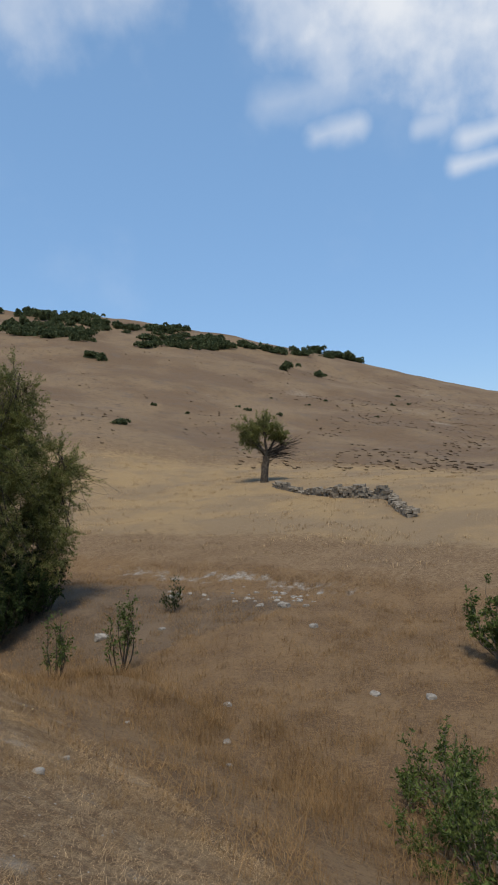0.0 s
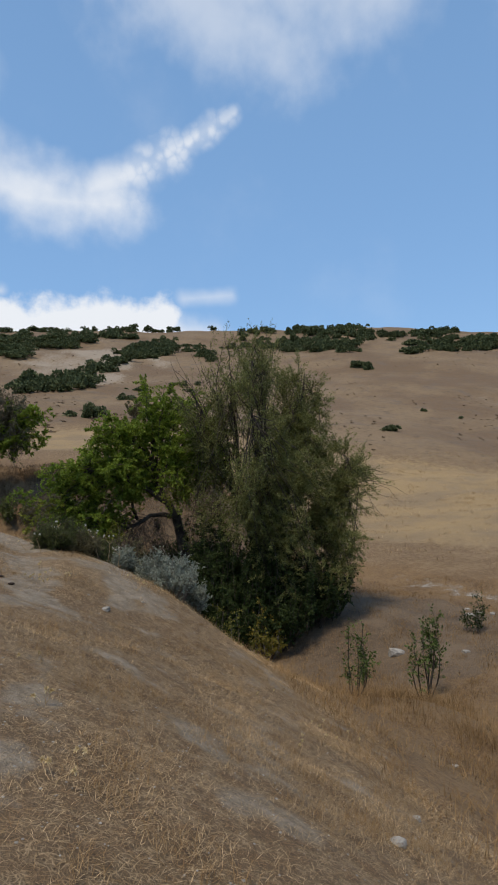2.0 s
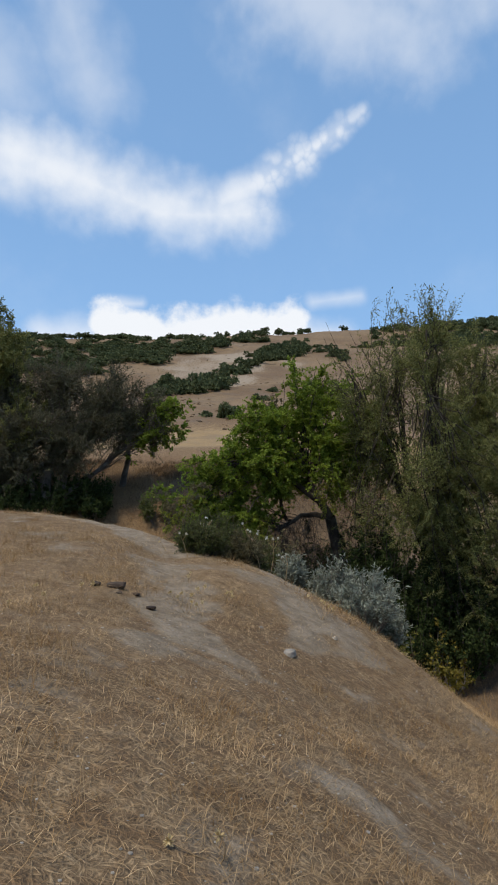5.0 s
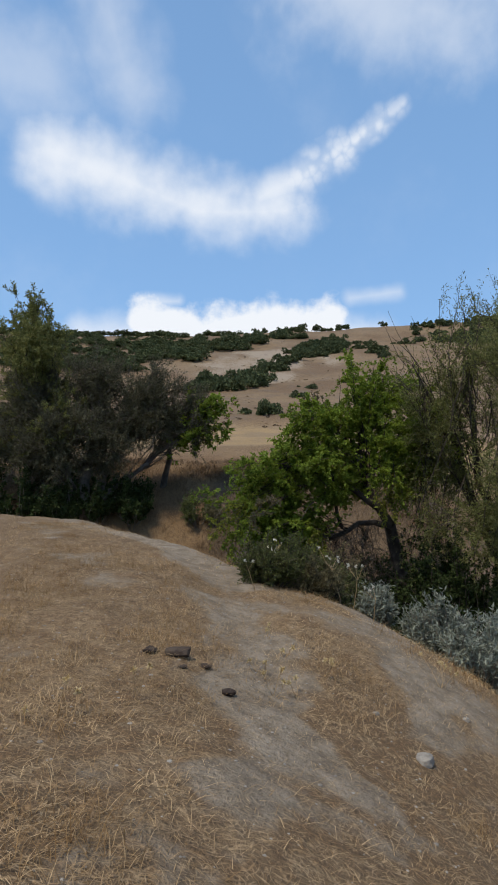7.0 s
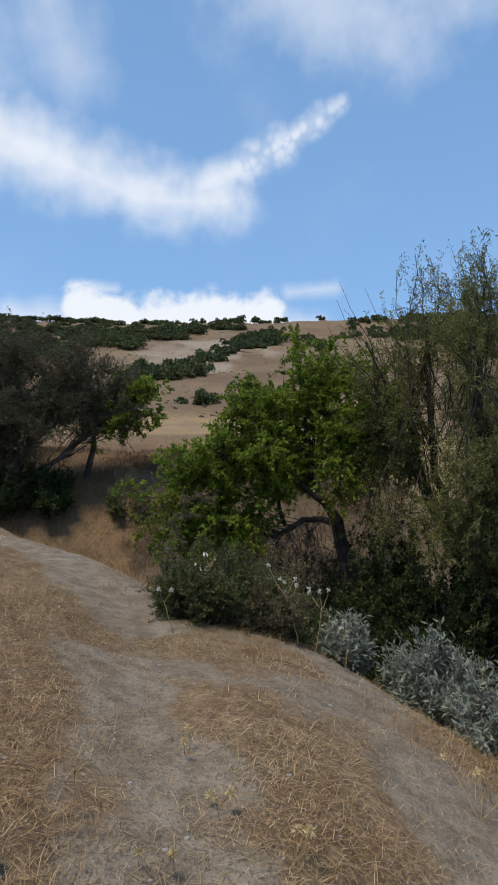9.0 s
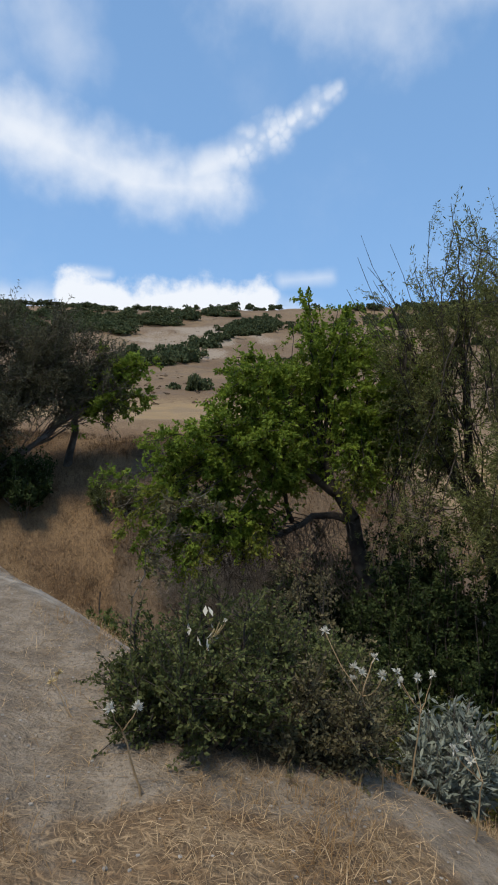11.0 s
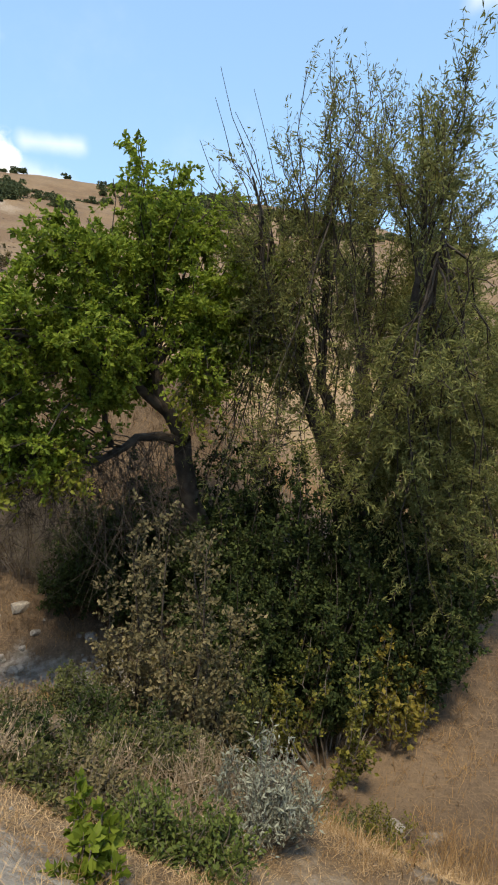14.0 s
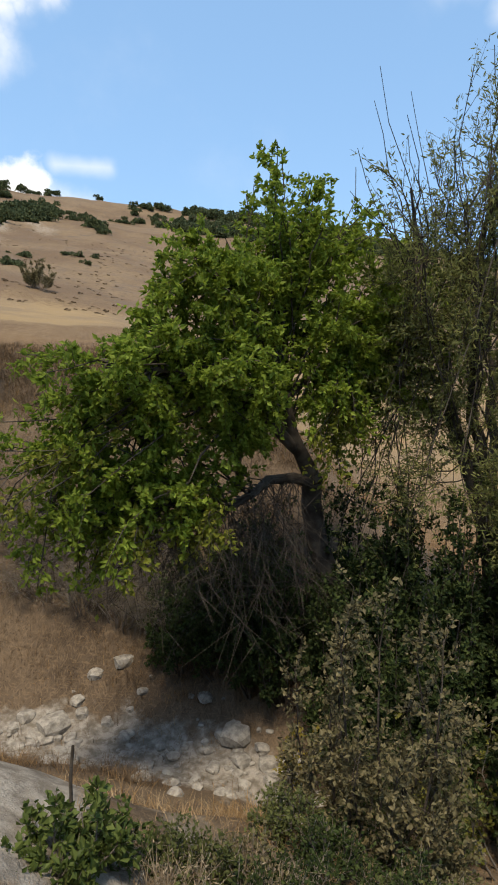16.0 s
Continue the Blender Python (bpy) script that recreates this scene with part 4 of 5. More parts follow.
# closed scrub woodland on the far ridge
vs, fs, n0 = [], [], 0
THIN = [clump(60 + k, 0.11, 330) for k in range(6)]
for k in range(420):
    az = RNG.uniform(-30, -3.5)
    el = RNG.uniform(11.6 if az > -14 else 10.5, 14.3)
    if az > -8 and el < 12.6:
        continue
    x, y, z = sight(az, el)
    s = RNG.uniform(6, 10)
    v, f = THIN[k % 6]
    a = RNG.uniform(0, 6.28)
    rot = np.array(((math.cos(a), -math.sin(a), 0), (math.sin(a), math.cos(a), 0), (0, 0, 0.75)))
    vs.append(v @ rot.T * s + (x, y, z - 0.5)), fs.append(f + n0)
    n0 += len(v)
tagged(mesh_object("scrub_woodland", np.concatenate(vs), np.concatenate(fs), OAKLEAF), "dense dark scrub woodland on the ridge", "woodland", kind="stuff")

# low brown tufts and stones strewn over the slope
tv, n0 = clump(31, 0.4, 18), 0
vs, fs = [], []
az, r = RNG.uniform(-20, 64, 9000), RNG.uniform(80, 340, 9000)
k = (RNG.uniform(size=9000) < 0.4 + 0.6 * (az > 42)) & (fbm(az / 6, r / 30, 40, 2) > -0.1)
hx, hy = (r * np.sin(np.radians(az)))[k], (10 + r * np.cos(np.radians(az)))[k]
for x, y, z in zip(hx, hy, height(hx, hy)):
    s = RNG.uniform(0.25, 0.9)
    vs.append(tv[0] * (s, s, s * 0.6) + (x, y, z)), fs.append(tv[1] + n0)
    n0 += len(tv[0])
tagged(mesh_object("hill_tufts", np.concatenate(vs), np.concatenate(fs), leaf_material("brown_tuft", (0.10, 0.068, 0.04), (0.19, 0.13, 0.076), 0.15, 0.9)),
       "low brown thorny tufts strewn over the hillside", "tufts", kind="stuff")

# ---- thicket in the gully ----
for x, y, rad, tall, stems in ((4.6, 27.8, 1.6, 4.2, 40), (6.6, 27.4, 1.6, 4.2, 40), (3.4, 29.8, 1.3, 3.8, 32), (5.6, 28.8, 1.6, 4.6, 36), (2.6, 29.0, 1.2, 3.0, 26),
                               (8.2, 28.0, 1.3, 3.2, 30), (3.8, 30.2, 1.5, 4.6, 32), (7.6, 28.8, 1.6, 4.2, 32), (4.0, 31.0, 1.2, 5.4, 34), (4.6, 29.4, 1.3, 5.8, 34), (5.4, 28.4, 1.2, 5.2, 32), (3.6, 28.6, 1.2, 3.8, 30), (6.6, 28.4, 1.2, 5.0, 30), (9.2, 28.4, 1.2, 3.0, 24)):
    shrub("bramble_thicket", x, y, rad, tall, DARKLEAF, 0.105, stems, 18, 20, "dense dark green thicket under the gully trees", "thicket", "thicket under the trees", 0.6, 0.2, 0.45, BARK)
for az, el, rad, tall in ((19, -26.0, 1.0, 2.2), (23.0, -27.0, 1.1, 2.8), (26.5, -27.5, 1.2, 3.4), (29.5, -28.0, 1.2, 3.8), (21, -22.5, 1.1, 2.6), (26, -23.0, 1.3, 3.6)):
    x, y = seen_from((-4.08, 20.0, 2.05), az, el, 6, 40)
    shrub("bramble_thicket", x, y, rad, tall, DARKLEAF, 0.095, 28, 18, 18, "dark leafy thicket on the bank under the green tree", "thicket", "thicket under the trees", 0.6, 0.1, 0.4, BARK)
shrub("yellowing_shrub", 5.7, 26.5, 0.7, 2.6, YELLOWLEAF, 0.11, 16, 11, 8, "yellowing broad-leaved shrub at the edge of the thicket", width=0.7, up=0.2)
shrub("yellowing_shrub", 4.2, 26.6, 1.3, 2.7, YELLOWGREEN, 0.09, 26, 13, 8, "sparse yellowing shrub in front of the dark thicket", width=0.7, up=0.2)
shrub("yellowing_shrub", 1.5, 29.4, 0.35, 2.6, YELLOWLEAF, 0.08, 8, 9, 8, "slim yellowing shoot above the stream bed", width=0.7, up=0.2)
shrub("yellowing_shrub", 3.0, 27.6, 1.0, 2.6, YELLOWGREEN, 0.085, 20, 13, 9, "sparse yellow-green shrub in front of the dark thicket", width=0.7, up=0.2)
shrub("dusty_oak", 0.5, 25.7, 1.15, 4.3, DUSTY, 0.075, 24, 36, 12, "dusty brown-green oak shrub on the gully bank", width=0.6, up=0.2, length=0.42, stemmat=BARK)
shrub("dusty_oak", 1.5, 25.9, 0.8, 2.6, OLIVE, 0.075, 14, 22, 12, "dull green oak shrub beside a dusty one", width=0.6, up=0.2, length=0.4, stemmat=BARK)
GREYTWIG = bark_material("dead_grey_twig", (0.12, 0.100, 0.085), (0.25, 0.212, 0.178))
for az, el, rad, tall in ((4, -15, 1.3, 1.3), (7, -16, 1.4, 1.5), (10, -17, 1.4, 1.7), (13, -18, 1.4, 1.9), (6, -19, 1.2, 1.2), (9.5, -20, 1.3, 1.4), (13, -22, 1.2, 1.6), (16, -20, 1.3, 2.0), (17, -23.5, 1.2, 1.8)):
    x, y = seen_from((-4.08, 20.0, 2.05), az, el, 6, 40)
    shrub("brown_brush", x, y, rad, tall, DUSTY, 0.05, 44, 30, 2, "haze of dead grey twigs on the shaded bank", "brush", "dead brush under the green tree", 0.4, 0.0, 0.6, GREYTWIG)
x, y = seen_from((-1.79, 15.1, 1.485), -9.4, -4.6, 15, 60)
shrub("slope_shrub", x, y, 0.9, 1.8, OLIVE, 0.11, 26, 14, 12, "dull olive shrub on a rusty grass slope", width=0.45)
x, y = seen_from((-1.79, 15.1, 1.485), -7.4, -5.0, 15, 60)
shrub("slope_shrub", x, y, 0.6, 1.4, DUSTY, 0.11, 18, 12, 9, "small dull olive shrub on a rusty grass slope", width=0.45)
x, y = seen_from((-4.1, 20, 2.05), 5.2, 6.8, 20, 150)
shrub("slope_shrub", x, y, 2.4, 3.8, DUSTY, 0.28, 34, 16, 10, "lone olive bush at the top of the meadow", width=0.35)
shrub("sapling", 8.9, 19.4, 0.55, 3.5, SAPLEAF, 0.12, 8, 13, 9, "thin many-stemmed sapling with sparse green leaves", "sapling", "saplings in the gully", 0.45, 0.5, 0.45, BARK)
shrub("sapling", 6.2, 18.2, 0.42, 2.4, SAPLEAF, 0.11, 7, 12, 8, "thin sapling with sparse dull leaves", "sapling", "saplings in the gully", 0.45, 0.5, 0.4, BARK)
shrub("creek_shrub", 8.8, 5.6, 1.5, 1.7, SAPLEAF, 0.10, 30, 16, 13, "loose green shrub in the stream bed", width=0.4)
shrub("creek_shrub", 10.2, 7.4, 1.0, 1.2, SAPLEAF, 0.10, 18, 12, 11, "small green shrub in the stream bed", width=0.4)
x, y = seen_from((0, 0, 1.84), 60.5, -17.5)
shrub("creek_shrub", x, y, 1.6, 3.0, SAPLEAF, 0.14, 30, 15, 14, "green bush on the far bank of the gully", width=0.45)
shrub("small_dark_shrub", 14.0, 24.6, 0.5, 1.5, DARKLEAF, 0.12, 10, 9, 7, "small dark shrub at the edge of the meadow")

# ---- along the path ----
for x, y, rad, tall in ((1.15, 16.1, 0.48, 0.9), (0.8, 16.9, 0.42, 0.8), (0.05, 17.5, 0.22, 0.5), (1.6, 16.9, 0.4, 0.8)):
    shrub("sage_bush", x, y, rad, tall, SAGE, 0.075, 46, 14, 12, "silver-grey sage bush at the edge of the bank", "sage", "sage bushes on the bank", 0.28, 0.9, 0.26)
shrub("sage_bush", 0.05, 21.95, 0.5, 0.85, SAGE, 0.06, 40, 14, 9, "pale silver-grey sage bush above the gully", "sage", "sage bushes on the bank", 0.28, 0.9, 0.3)
for x, y, rad, tall, mat, stems in ((-1.5, 17.05, 0.5, 0.78, OLIVE, 60), (-1.1, 17.5, 0.55, 0.66, OLIVE, 56), (-0.65, 17.9, 0.6, 0.72, OLIVE, 50), (-0.9, 17.1, 0.4, 0.5, DUSTY, 36)):
    shrub("oak_shrub", x, y, rad, tall, mat, 0.028, stems, 22, 20, "dense dull green oak shrub beside the path", "shrub", "oak shrubs beside the path", 0.55, 0.25, 0.2, BARK)
for x, y, rad, tall, mat in ((-1.05, 23.4, 0.6, 0.55, OLIVE), (-1.85, 22.75, 0.5, 0.45, OLIVE), (-2.1, 23.7, 0.55, 0.4, DARKLEAF), (-0.6, 23.7, 0.6, 0.5, DARKLEAF), (-0.3, 23.2, 0.5, 0.5, OLIVE), (-1.15, 21.6, 0.34, 0.45, SAPLEAF),
                             (-0.85, 21.3, 0.3, 0.4, SAPLEAF), (-2.45, 24.5, 0.45, 0.35, OLIVE), (-2.0, 24.3, 0.5, 0.4, DUSTY), (-0.9, 24.6, 0.35, 0.6, DARKLEAF), (-1.5, 24.1, 0.5, 0.45, DARKLEAF), (-1.1, 25.2, 0.4, 0.5, OLIVE),
                             (0.3, 24.2, 0.6, 0.5, DUSTY), (1.2, 24.2, 0.6, 0.5, OLIVE), (-1.5, 22.3, 0.45, 0.4, DUSTY), (0.9, 23.2, 0.4, 0.3, DUSTY), (2.6, 24.4, 0.6, 0.5, OLIVE), (3.4, 24.0, 0.6, 0.6, YELLOWGREEN), (-0.2, 25.2, 0.6, 0.6, DARKLEAF), (-2.7, 23.2, 0.35, 0.25, OLIVE)):
    shrub("low_bramble", x, y, rad, tall, mat, 0.048, 24, 11, 10, "low leafy bramble on the shelf below the path", "bramble", "brambles on the shelf", 0.6, 0.2, 0.22, sink=0.02)
for x, y, tall in ((-0.95, 22.9, 0.55), (-0.25, 22.7, 0.6), (-1.4, 23.0, 0.5), (-2.3, 22.9, 0.35), (-1.9, 24.0, 0.45), (-0.7, 22.2, 0.5), (-2.75, 23.9, 0.3), (0.5, 22.6, 0.4)):
    shrub("dry_brush", x, y, 0.42, tall, CREAMLEAF, 0.04, 20, 9, 3, "tangle of bleached dry twigs among brambles", "brush", "bleached brush on the shelf", 0.3, 0.3, 0.26, CREAMLEAF, 0.02)
shrub("oak_seedling", -1.85, 20.75, 0.22, 0.32, GREEN, 0.085, 12, 7, 5, "young oak with broad green leaves at the edge of the track", "seedling", "oak seedlings by the track", 0.65, 0.4, 0.1, sink=0.02)
shrub("oak_seedling", -1.86, 20.95, 0.05, 0.62, GREEN, 0.065, 3, 10, 5, "slim leafy oak shoot at the edge of the track", "seedling", "oak seedlings by the track", 0.6, 0.5, 0.09, sink=0.02)
shrub("oak_seedling", -3.45, 24.3, 0.42, 0.5, SAPLEAF, 0.08, 22, 9, 7, "bushy young oak beside a dark stake", "seedling", "oak seedlings by the track", 0.65, 0.4, 0.16, sink=0.02)
shrub("oak_seedling", -3.0, 24.45, 0.22, 0.45, SAPLEAF, 0.07, 9, 8, 6, "small young oak with dull green leaves", "seedling", "oak seedlings by the track", 0.65, 0.4, 0.14, sink=0.02)


def stake(x, y, tall):
    """A thin weathered stick driven into the ground."""
    z = h1(x, y)
    root = empty("stake", x, y, z, "thin dark weathered stake standing in the gravel", "stake")
    w = Wood()
    w.tube([(x, y, z - 0.15), (x + 0.008, y, z + 0.3 * tall), (x - 0.004, y + 0.01, z + 0.7 * tall), (x + 0.01, y, z + tall), (x + 0.01, y, z + tall + 0.01)], 0.017, 0.011, 7)
    w.build("shaft", BARK, root)


stake(-3.42, 24.45, 0.85)


# ---- dry grass ----
def blades(name, x, y, length, width, lean, mat, label, z=None):
    """Bent grass blades, three triangles each, rooted at x, y."""
    n = len(x)
    z = height(x, y) if z is None else z
    a = RNG.uniform(0, 2 * np.pi, n)
    flat = np.stack([np.cos(a), np.sin(a), np.zeros(n)], -1)
    side = np.stack([-np.sin(a), np.cos(a), np.zeros(n)], -1)
    p = np.stack([x, y, z - 0.01], -1)
    up = np.array((0, 0, 1.0))
    sl, cl = np.sin(lean)[:, None], np.cos(lean)[:, None]
    L, W = length[:, None], width[:, None]
    mid = p + (flat * sl * 0.8 + up * cl) * L * 0.55
    bend = np.minimum(lean + RNG.uniform(0.1, 0.8, n), 1.75)[:, None]
    tip = mid + (flat * np.sin(bend) + up * np.cos(bend)) * L * 0.5
    tip[:, 2] = np.maximum(tip[:, 2], p[:, 2] + 0.004)
    v = np.stack([p - side * W, p + side * W, mid - side * W * 0.7, mid + side * W * 0.7, tip], 1).reshape(-1, 3)
    i = np.arange(n)[:, None] * 5
    f = np.concatenate([i + (0, 1, 3), i + (0, 3, 2), i + (2, 3, 4)], 1).reshape(-1, 3)
    return tagged(mesh_object(name, v, f, mat), label, "grass", kind="stuff")


def tufts(n, per, box, keep, spread):
    """Roots in clusters inside a box, where keep() allows them."""
    x, y = RNG.uniform(box[0], box[1], n), RNG.uniform(box[2], box[3], n)
    k = RNG.uniform(0, 1, n) < keep(x, y)
    x, y = np.repeat(x[k], per), np.repeat(y[k], per)
    return x + RNG.normal(size=len(x)) * spread, y + RNG.normal(size=len(x)) * spread


def on_bank(x, y):
    s, u = bed_distance(x, y), x - np.interp(y, PATH_Y, PATH_X)
    worn = 0.8 * np.exp(-((u + 0.1) / 0.5) ** 2) + 0.45 * np.exp(-((u - 1.9) / 0.45) ** 2) * step(4, 9, y) + 0.9 * np.exp(-((u - np.interp(y, (16, 19, 21, 24, 26), (0.6, 1.2, 2.1, 3.2, 3.7))) / 1.4) ** 2) * step(16.5, 18.5, y)
    patch = step(-0.35, 0.45, fbm(x / 1.1, y / 1.1, 51, 3))
    return np.clip((0.32 + 0.68 * patch) * (1 - 0.66 * np.minimum(worn, 1.3)), 0, 1) * (s < -3.0)


def in_gully(x, y):
    s = bed_distance(x, y)
    return (0.3 + 0.7 * step(-0.3, 0.5, fbm(x / 2.3, y / 2.3, 61, 3))) * (s > -5.5) * (s < 15) * (1 - 0.9 * (np.abs(s) < 1.3) * (y > 27))


NEAR = (-6.5, 4.5, 0.5, 23.5)
x, y = tufts(5200, 30, NEAR, lambda a, b: on_bank(a, b) ** 1.8, 0.085)
n = len(x)
blades("straw_tufts", x, y, RNG.uniform(0.05, 0.16, n), RNG.uniform(0.0010, 0.0022, n), RNG.uniform(0.5, 1.4, n), STRAW, "matted dry straw tufts on the bank beside the path")
x, y = tufts(400000, 1, NEAR, on_bank, 0.01)
n = len(x)
blades("fallen_straw", x, y, RNG.uniform(0.04, 0.19, n), RNG.uniform(0.0011, 0.0024, n), RNG.uniform(1.15, 1.5, n), STRAW, "flattened dry straw lying on the bank")
x, y = tufts(1500, 60, NEAR, lambda a, b: on_bank(a, b) ** 2.0, 0.11)
n = len(x)
blades("straw_clumps", x, y, RNG.uniform(0.08, 0.24, n), RNG.uniform(0.0010, 0.0022, n), RNG.uniform(0.4, 1.35, n), RUSTGRASS, "brown bent clumps of dry grass on the bank")
x, y = tufts(1500, 13, (-4.5, 5.0, 19.5, 29.0), lambda a, b: 0.5 * (bed_distance(a, b) < -1.2) * (a - np.interp(b, PATH_Y, PATH_X) > 4.0), 0.09)
n = len(x)
blades("crest_grass", x, y, RNG.uniform(0.1, 0.34, n), RNG.uniform(0.0016, 0.0034, n), RNG.uniform(0.1, 1.1, n), STRAW, "dry grass below the crest of the bank")
x, y = tufts(110, 9, (-7.5, 5.0, -1.5, 24.5), lambda a, b: (on_bank(a, b) > 0.5) * 0.8, 0.07)
n = len(x)
blades("tall_straw", x, y, RNG.uniform(0.15, 0.36, n), RNG.uniform(0.0008, 0.0018, n), RNG.uniform(0.05, 0.5, n), STRAW, "taller dry grass stalks on the bank")
x, y = tufts(15000, 19, (-14, 26, -4, 45), in_gully, 0.17)
n = len(x)
blades("rusty_grass", x, y, RNG.uniform(0.12, 0.42, n), RNG.uniform(0.0025, 0.006, n), RNG.uniform(0.4, 1.3, n), RUSTGRASS, "rust-brown dry grass on the gully's sides")
x, y = tufts(14000, 13, (-14, 6, 30, 46), in_gully, 0.15)
n = len(x)
blades("slope_grass", x, y, RNG.uniform(0.15, 0.48, n), RNG.uniform(0.003, 0.006, n), RNG.uniform(0.3, 1.2, n), leaf_material("brown_grass", (0.075, 0.050, 0.031), (0.23, 0.158, 0.095), 0.25, 0.85), "rust-brown dry grass on the steep far bank")
x, y = tufts(900, 90, (4, 14, 2, 24), lambda a, b: np.exp(-((bed_distance(a, b) + 0.5) / 1.6) ** 2) * (0.25 + 0.75 * step(-0.1, 0.4, fbm(a / 2.0, b / 2.0, 66, 3))), 0.28)
n = len(x)
blades("bed_grass", x, y, RNG.uniform(0.3, 0.75, n), RNG.uniform(0.002, 0.0045, n), RNG.uniform(0.2, 1.0, n), RUSTGRASS, "tall fluffy brown grass along the stream bed")
x, y = tufts(5000, 10, (14, 75, 18, 90), lambda a, b: step(15, 20, bed_distance(a, b)) * (0.2 + 0.8 * step(-0.2, 0.5, fbm(a / 5, b / 5, 71, 3))), 0.25)
n = len(x)
blades("meadow_grass", x, y, RNG.uniform(0.15, 0.4, n), RNG.uniform(0.008, 0.02, n), RNG.uniform(0.3, 1.2, n), STRAW, "sparse golden dry grass of the meadow")


# ---- stones, flowers and small things ----
def petal_head(p, size, count, parent, name, mat, up=0.4):
    """A dried flower head: a burst of narrow bracts."""
    lv = Leaves()
    d = unit(RNG.normal(size=(count, 3)) + np.array((0, 0, up)))
    lv.add(np.repeat(np.asarray(p, float)[None], count, 0), d, size * RNG.uniform(0.7, 1.1, count))
    lv.build(name, mat, parent, 0.28)


CREAM = leaf_material("dry_flower", (0.48, 0.35, 0.16), (0.72, 0.59, 0.35), 0.3, 0.8)
WHITE = leaf_material("white_umbel", (0.55, 0.52, 0.42), (0.75, 0.72, 0.62), 0.3, 0.8)


def thistle(x, y, tall, size, heads):
    z = h1(x, y)
    root = empty("dry_thistle", x, y, z, "dried straw-coloured thistle with pale open heads", "thistle", "dry thistles by the path")
    for k in range(heads):
        w = Wood()
        tip = np.array((x + RNG.normal() * tall * 0.45, y + RNG.normal() * tall * 0.45, z + tall * RNG.uniform(0.5, 1.0)))
        w.tube(curve((x, y, z - 0.02), tip, RNG.normal(size=3) * 0.03, 5), 0.003, 0.002, 4)
        w.build("stem", STRAW, root)
        petal_head(tip, size * 0.66, 34, root, "flower_head", CREAM)


def umbel(x, y, tall, heads, spread=0.12):
    z = h1(x, y)
    root = empty("white_umbel", x, y, z, "dry stalk with small whitish flower heads", "wild flower", "umbels beside the path")
    top = np.array((x + RNG.normal() * 0.05, y, z + tall * 0.65))
    w = Wood()
    w.tube(curve((x, y, z - 0.02), top, RNG.normal(size=3) * 0.03, 6), 0.006, 0.004, 5)
    w.build("stalk", STRAW, root)
    for k in range(heads):
        w = Wood()
        tip = top + np.array((RNG.normal() * spread, RNG.normal() * spread, tall * RNG.uniform(0.15, 0.4)))
        w.tube(curve(top, tip, RNG.normal(size=3) * 0.02, 5), 0.0035, 0.002, 4)
        w.build("stem", STRAW, root)
        petal_head(tip, 0.035, 30, root, "flower_head", WHITE, 0.9)


for x, y, tall, size, heads in ((-1.42, 12.9, 0.22, 0.05, 3), (-1.25, 13.0, 0.16, 0.05, 2), (-0.5, 6.45, 0.12, 0.05, 3), (-0.7, 7.7, 0.14, 0.05, 3), (0.25, 14.5, 0.3, 0.05, 4), (-1.5, 14.2, 0.2, 0.05, 2),
                                (-1.0, 13.5, 0.18, 0.05, 3), (-2.55, 11.5, 0.2, 0.05, 3), (-2.3, 12.0, 0.2, 0.05, 2), (0.5, 14.9, 0.25, 0.05, 2), (-1.5, 13.3, 0.2, 0.05, 2), (-0.3, 6.9, 0.14, 0.05, 2),
                                (-2.2, 17.1, 0.25, 0.05, 2), (1.9, 9.2, 0.25, 0.04, 3), (2.6, 10.4, 0.3, 0.04, 4), (3.1, 10.9, 0.3, 0.04, 3), (2.0, 11.3, 0.3, 0.04, 3), (-1.35, 13.75, 0.12, 0.06, 2), (-0.85, 8.6, 0.15, 0.045, 2)):
    thistle(x, y, tall, size, heads)
for x, y, tall, heads in ((-1.75, 16.35, 0.42, 2), (-0.55, 16.9, 0.75, 5), (-0.35, 17.1, 0.65, 4), (-0.1, 16.8, 0.45, 3), (-0.7, 17.3, 0.5, 3)):
    umbel(x, y, tall, heads)


def mullein():
    x, y = -1.5, 17.0
    z = h1(x, y)
    root = empty("dry_mullein", x, y, z, "pale dry stalk with curled leaves above a shrub", "wild flower")
    w = Wood()
    p = curve((x, y, z), (x + 0.06, y, 0.56), (-0.04, 0, 0), 8)
    w.tube(p, 0.008, 0.005, 5)
    for k in range(3):
        w.tube(curve(p[5 + (k > 0)], p[-1] + np.array((RNG.uniform(-0.12, 0.12), 0, RNG.uniform(0, 0.06))), RNG.normal(size=3) * 0.03, 4), 0.005, 0.003, 4)
    w.build("stalk", CREAM, root)
    q = np.repeat(p[-2:], 6, 0) + RNG.normal(size=(12, 3)) * 0.05
    for k in range(10):
        lv = Leaves()
        lv.add(q[k:k + 1], RNG.normal(size=(1, 3)) + np.array((0, 0, 0.8)), 0.07)
        lv.build("leaf", WHITE, root, 0.4)


mullein()


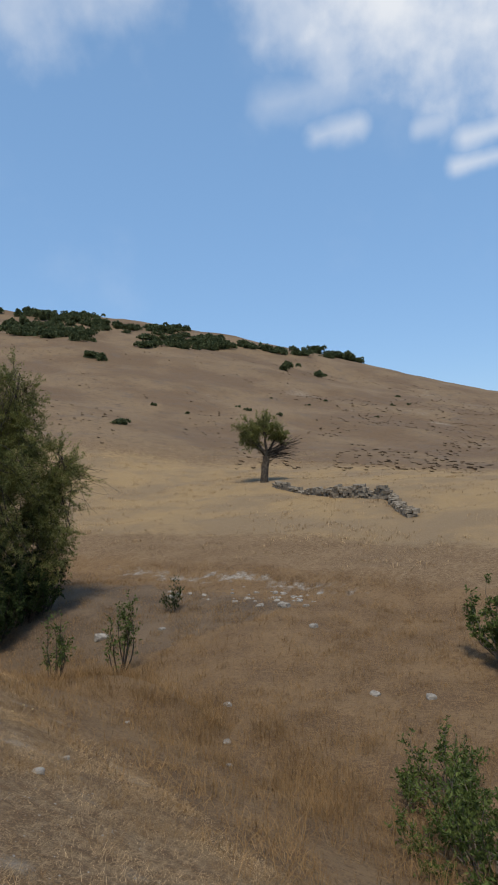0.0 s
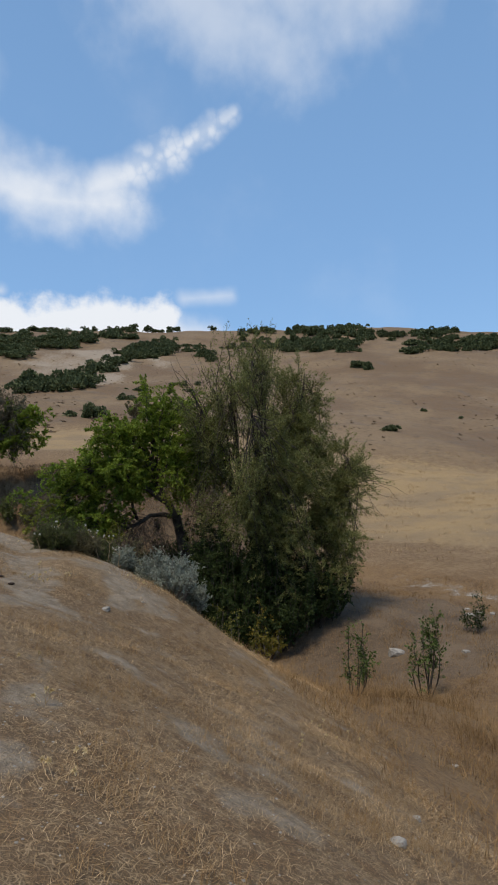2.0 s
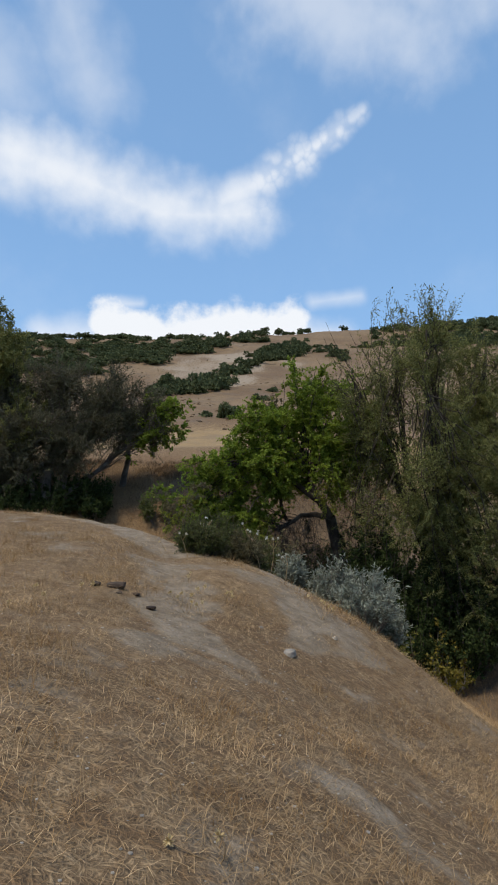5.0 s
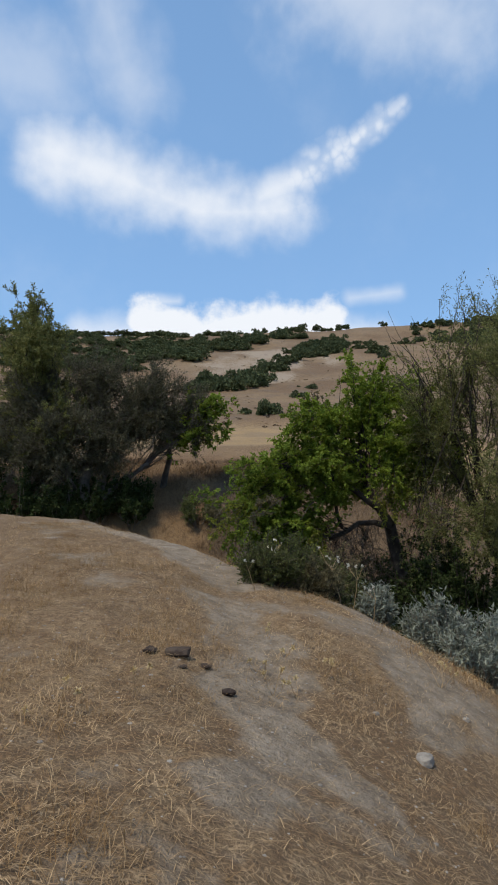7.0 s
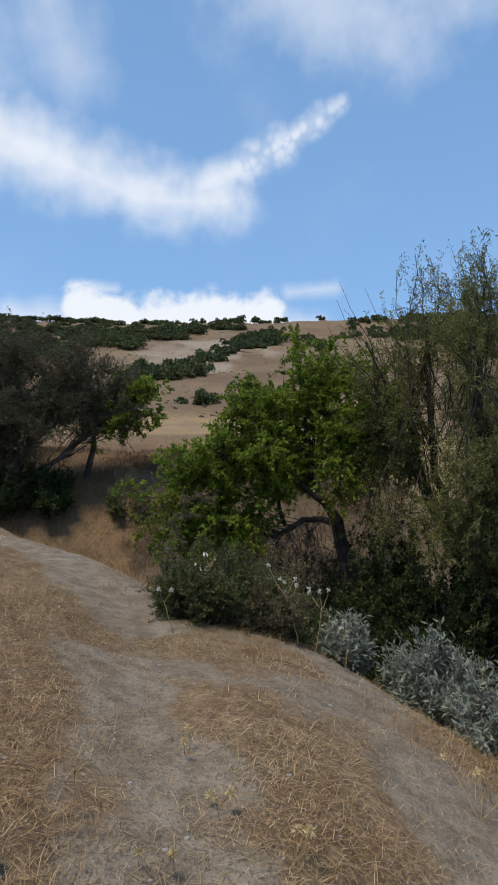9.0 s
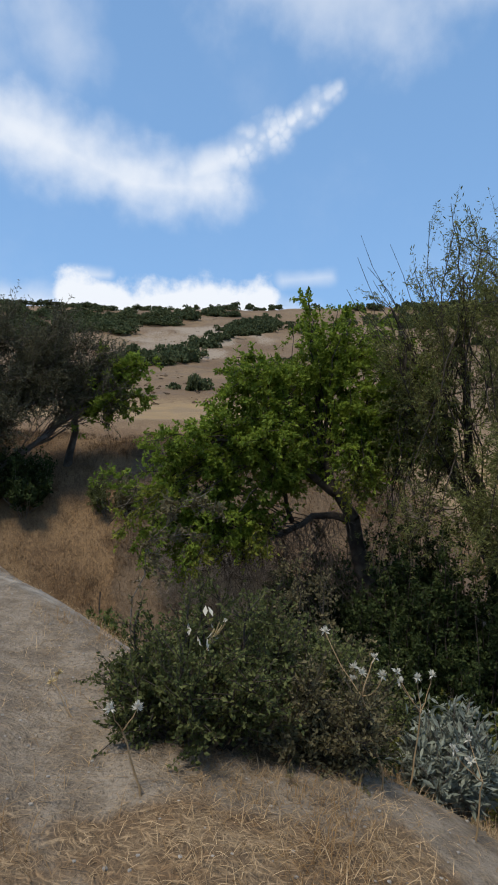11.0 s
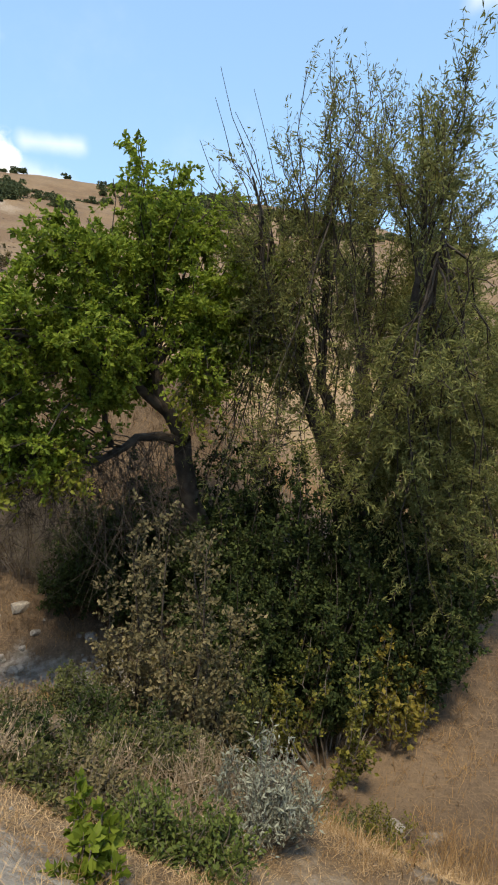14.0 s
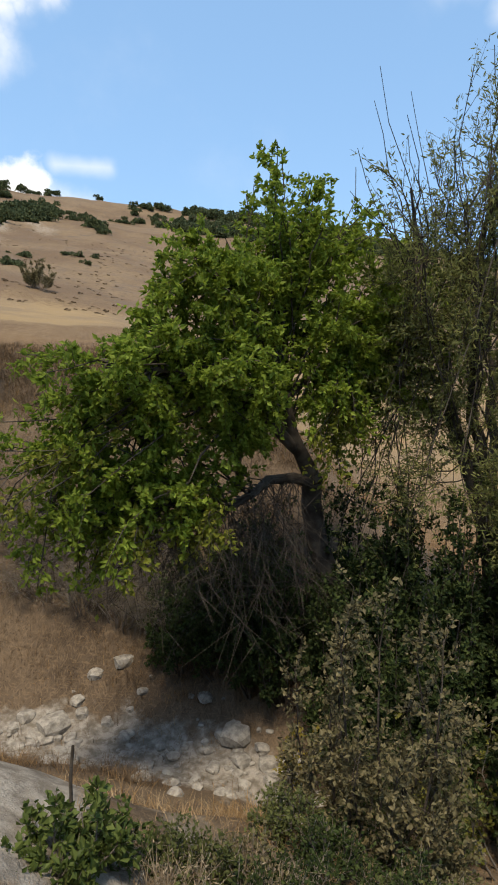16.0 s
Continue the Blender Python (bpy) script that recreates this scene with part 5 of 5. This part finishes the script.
def sprig():
    """A long shoot of the oak shrub that rises clear of the rest."""
    x, y = -2.0, 17.75
    z = h1(x, y)
    root = empty("oak_shoot", x, y, z, "long arching oak shoot with small dusty lobed leaves", "shrub")
    w, lv = Wood(), Leaves()
    p = np.concatenate([curve((x, y, z), (-1.87, 17.55, 0.92), (-0.03, 0, 0.03), 6), curve((-1.87, 17.55, 0.92), (-1.45, 17.06, 1.31), (-0.04, 0.0, 0.07), 8)[1:]])
    tips = [p] + [curve(along(p, t)[0], end, (0, 0, 0.05), 6) for t, end in ((0.5, (-1.52, 17.3, 1.02)), (0.62, (-1.7, 17.2, 1.22)), (0.42, (-1.75, 17.5, 0.72)), (0.78, (-1.4, 17.15, 1.17)))]
    w.tube(p, 0.0048, 0.002, 6)
    for q in tips[1:]:
        w.tube(q, 0.004, 0.002, 5)
    for k in range(170):
        a, d = along(tips[k % 5], 0.2 + 0.8 * RNG.uniform(0, 1))
        twig(w, lv, a, d * 0.4 + RNG.normal(size=3) * 0.5, RNG.uniform(0.03, 0.08), 0.030, 6, 0.2, 0.0, 0.002)
    w.build("branchwork", TWIG, root)
    lv.build("foliage", DUSTY, root, 0.6)


sprig()

for k, (x, y, size) in enumerate(((-2.2, 13.0, 0.22), (-2.42, 12.95, 0.13), (-1.97, 12.95, 0.10), (-2.12, 12.75, 0.07), (-1.75, 12.6, 0.12))):
    me = stone_mesh(20 + k, 0.5, 0.45)
    me.materials.append(DUNG)
    ob = new("dung", me)
    ob.location, ob.scale, ob.rotation_euler = (x, y, h1(x, y) + size * 0.12), (size, size * 0.8, size * 0.7), (0, 0, k * 1.3)
    tagged(ob, "dried dark lump of animal dung on the path", "dung", "dung on the path")

PALE = "pale limestone rock lying in dry grass"
for x, y, size in ((-0.3, 12.8, 0.15), (2.4, 7.7, 0.16), (10.2, 24.0, 0.55), (17.6, 21.0, 0.5), (17.0, 22.0, 0.35), (18.4, 20.4, 0.3), (16.4, 17.8, 0.35), (4.0, 24.4, 0.3), 
                   (3.2, 8.9, 0.10), (8.3, 12.2, 0.2), (9.8, 14.3, 0.25), (13.6, 12.2, 0.3), (14.4, 10.8, 0.3), (12.4, 22.8, 0.3), (6.2, 13.2, 0.14), (7.4, 10.8, 0.14), (0.35, 14.0, 0.08), (-0.6, 13.2, 0.07), (1.2, 23.2, 0.35), (2.9, 24.8, 0.3)):
    stone(x, y, size, PALE, group="pale rocks on the slopes")
x, y = seen_from((-4.08, 20.0, 2.05), 24.5, -32.6, 6, 40)
stone(x, y, 0.62, "block of pale limestone beside the stream bed", sink=0.05, k=3)
x, y = seen_from((-4.08, 20.0, 2.05), 6.7, -30.9, 6, 40)
stone(x, y, 0.7, "flat pale boulder in the dry stream bed", sink=0.2, k=5)
# stones of the dry stream bed
for _ in range(170):
    t = RNG.uniform(0, 1)
    k = np.interp(t, np.linspace(0, 1, 5), (7.6, 8.0, 8.5, 9.4, 10.2))
    i = int(k)
    c = BED[i] + (BED[i + 1] - BED[i]) * (k - i)
    x, y = c[0] + RNG.normal() * 0.75, c[1] + RNG.normal() * 0.75
    stone(x, y, RNG.uniform(0.12, 0.5) * RNG.uniform(0.5, 1), "pale stone of the dry stream bed", group="stones of the stream bed")
# broken rock along the edge of the meadow
for _ in range(46):
    t = RNG.uniform(0, 1)
    x, y = 15.6 + 5.0 * t + RNG.normal() * 0.8, 27.6 - 6.5 * t + RNG.normal() * 0.9
    stone(x, y, RNG.uniform(0.1, 0.4), "pale broken rock of the meadow's scarp", group="rocks of the scarp", sink=0.35)

# pebbles on the path
n = 6000
px, py = RNG.uniform(-6, 3, n), RNG.uniform(0, 23, n)
pz = height(px, py)
base = np.array([v.co[:] for v in stone_mesh(50, 0.7, 0.3, 1).vertices])
tri = np.array([p.vertices[:] for p in stone_mesh(50, 0.7, 0.3, 1).polygons])
sz = (RNG.uniform(0.005, 0.022, n) * (1 + 0.6 * (np.arange(n) < 600)))[:, None, None]
vv = base[None] * sz * (1, 1, 0.8) + np.stack([px, py, pz], -1)[:, None]
tagged(mesh_object("pebbles", vv.reshape(-1, 3), (tri[None] + np.arange(n)[:, None, None] * len(base)).reshape(-1, 3), STONE), "small pale pebbles strewn over the path", "pebbles", kind="stuff")
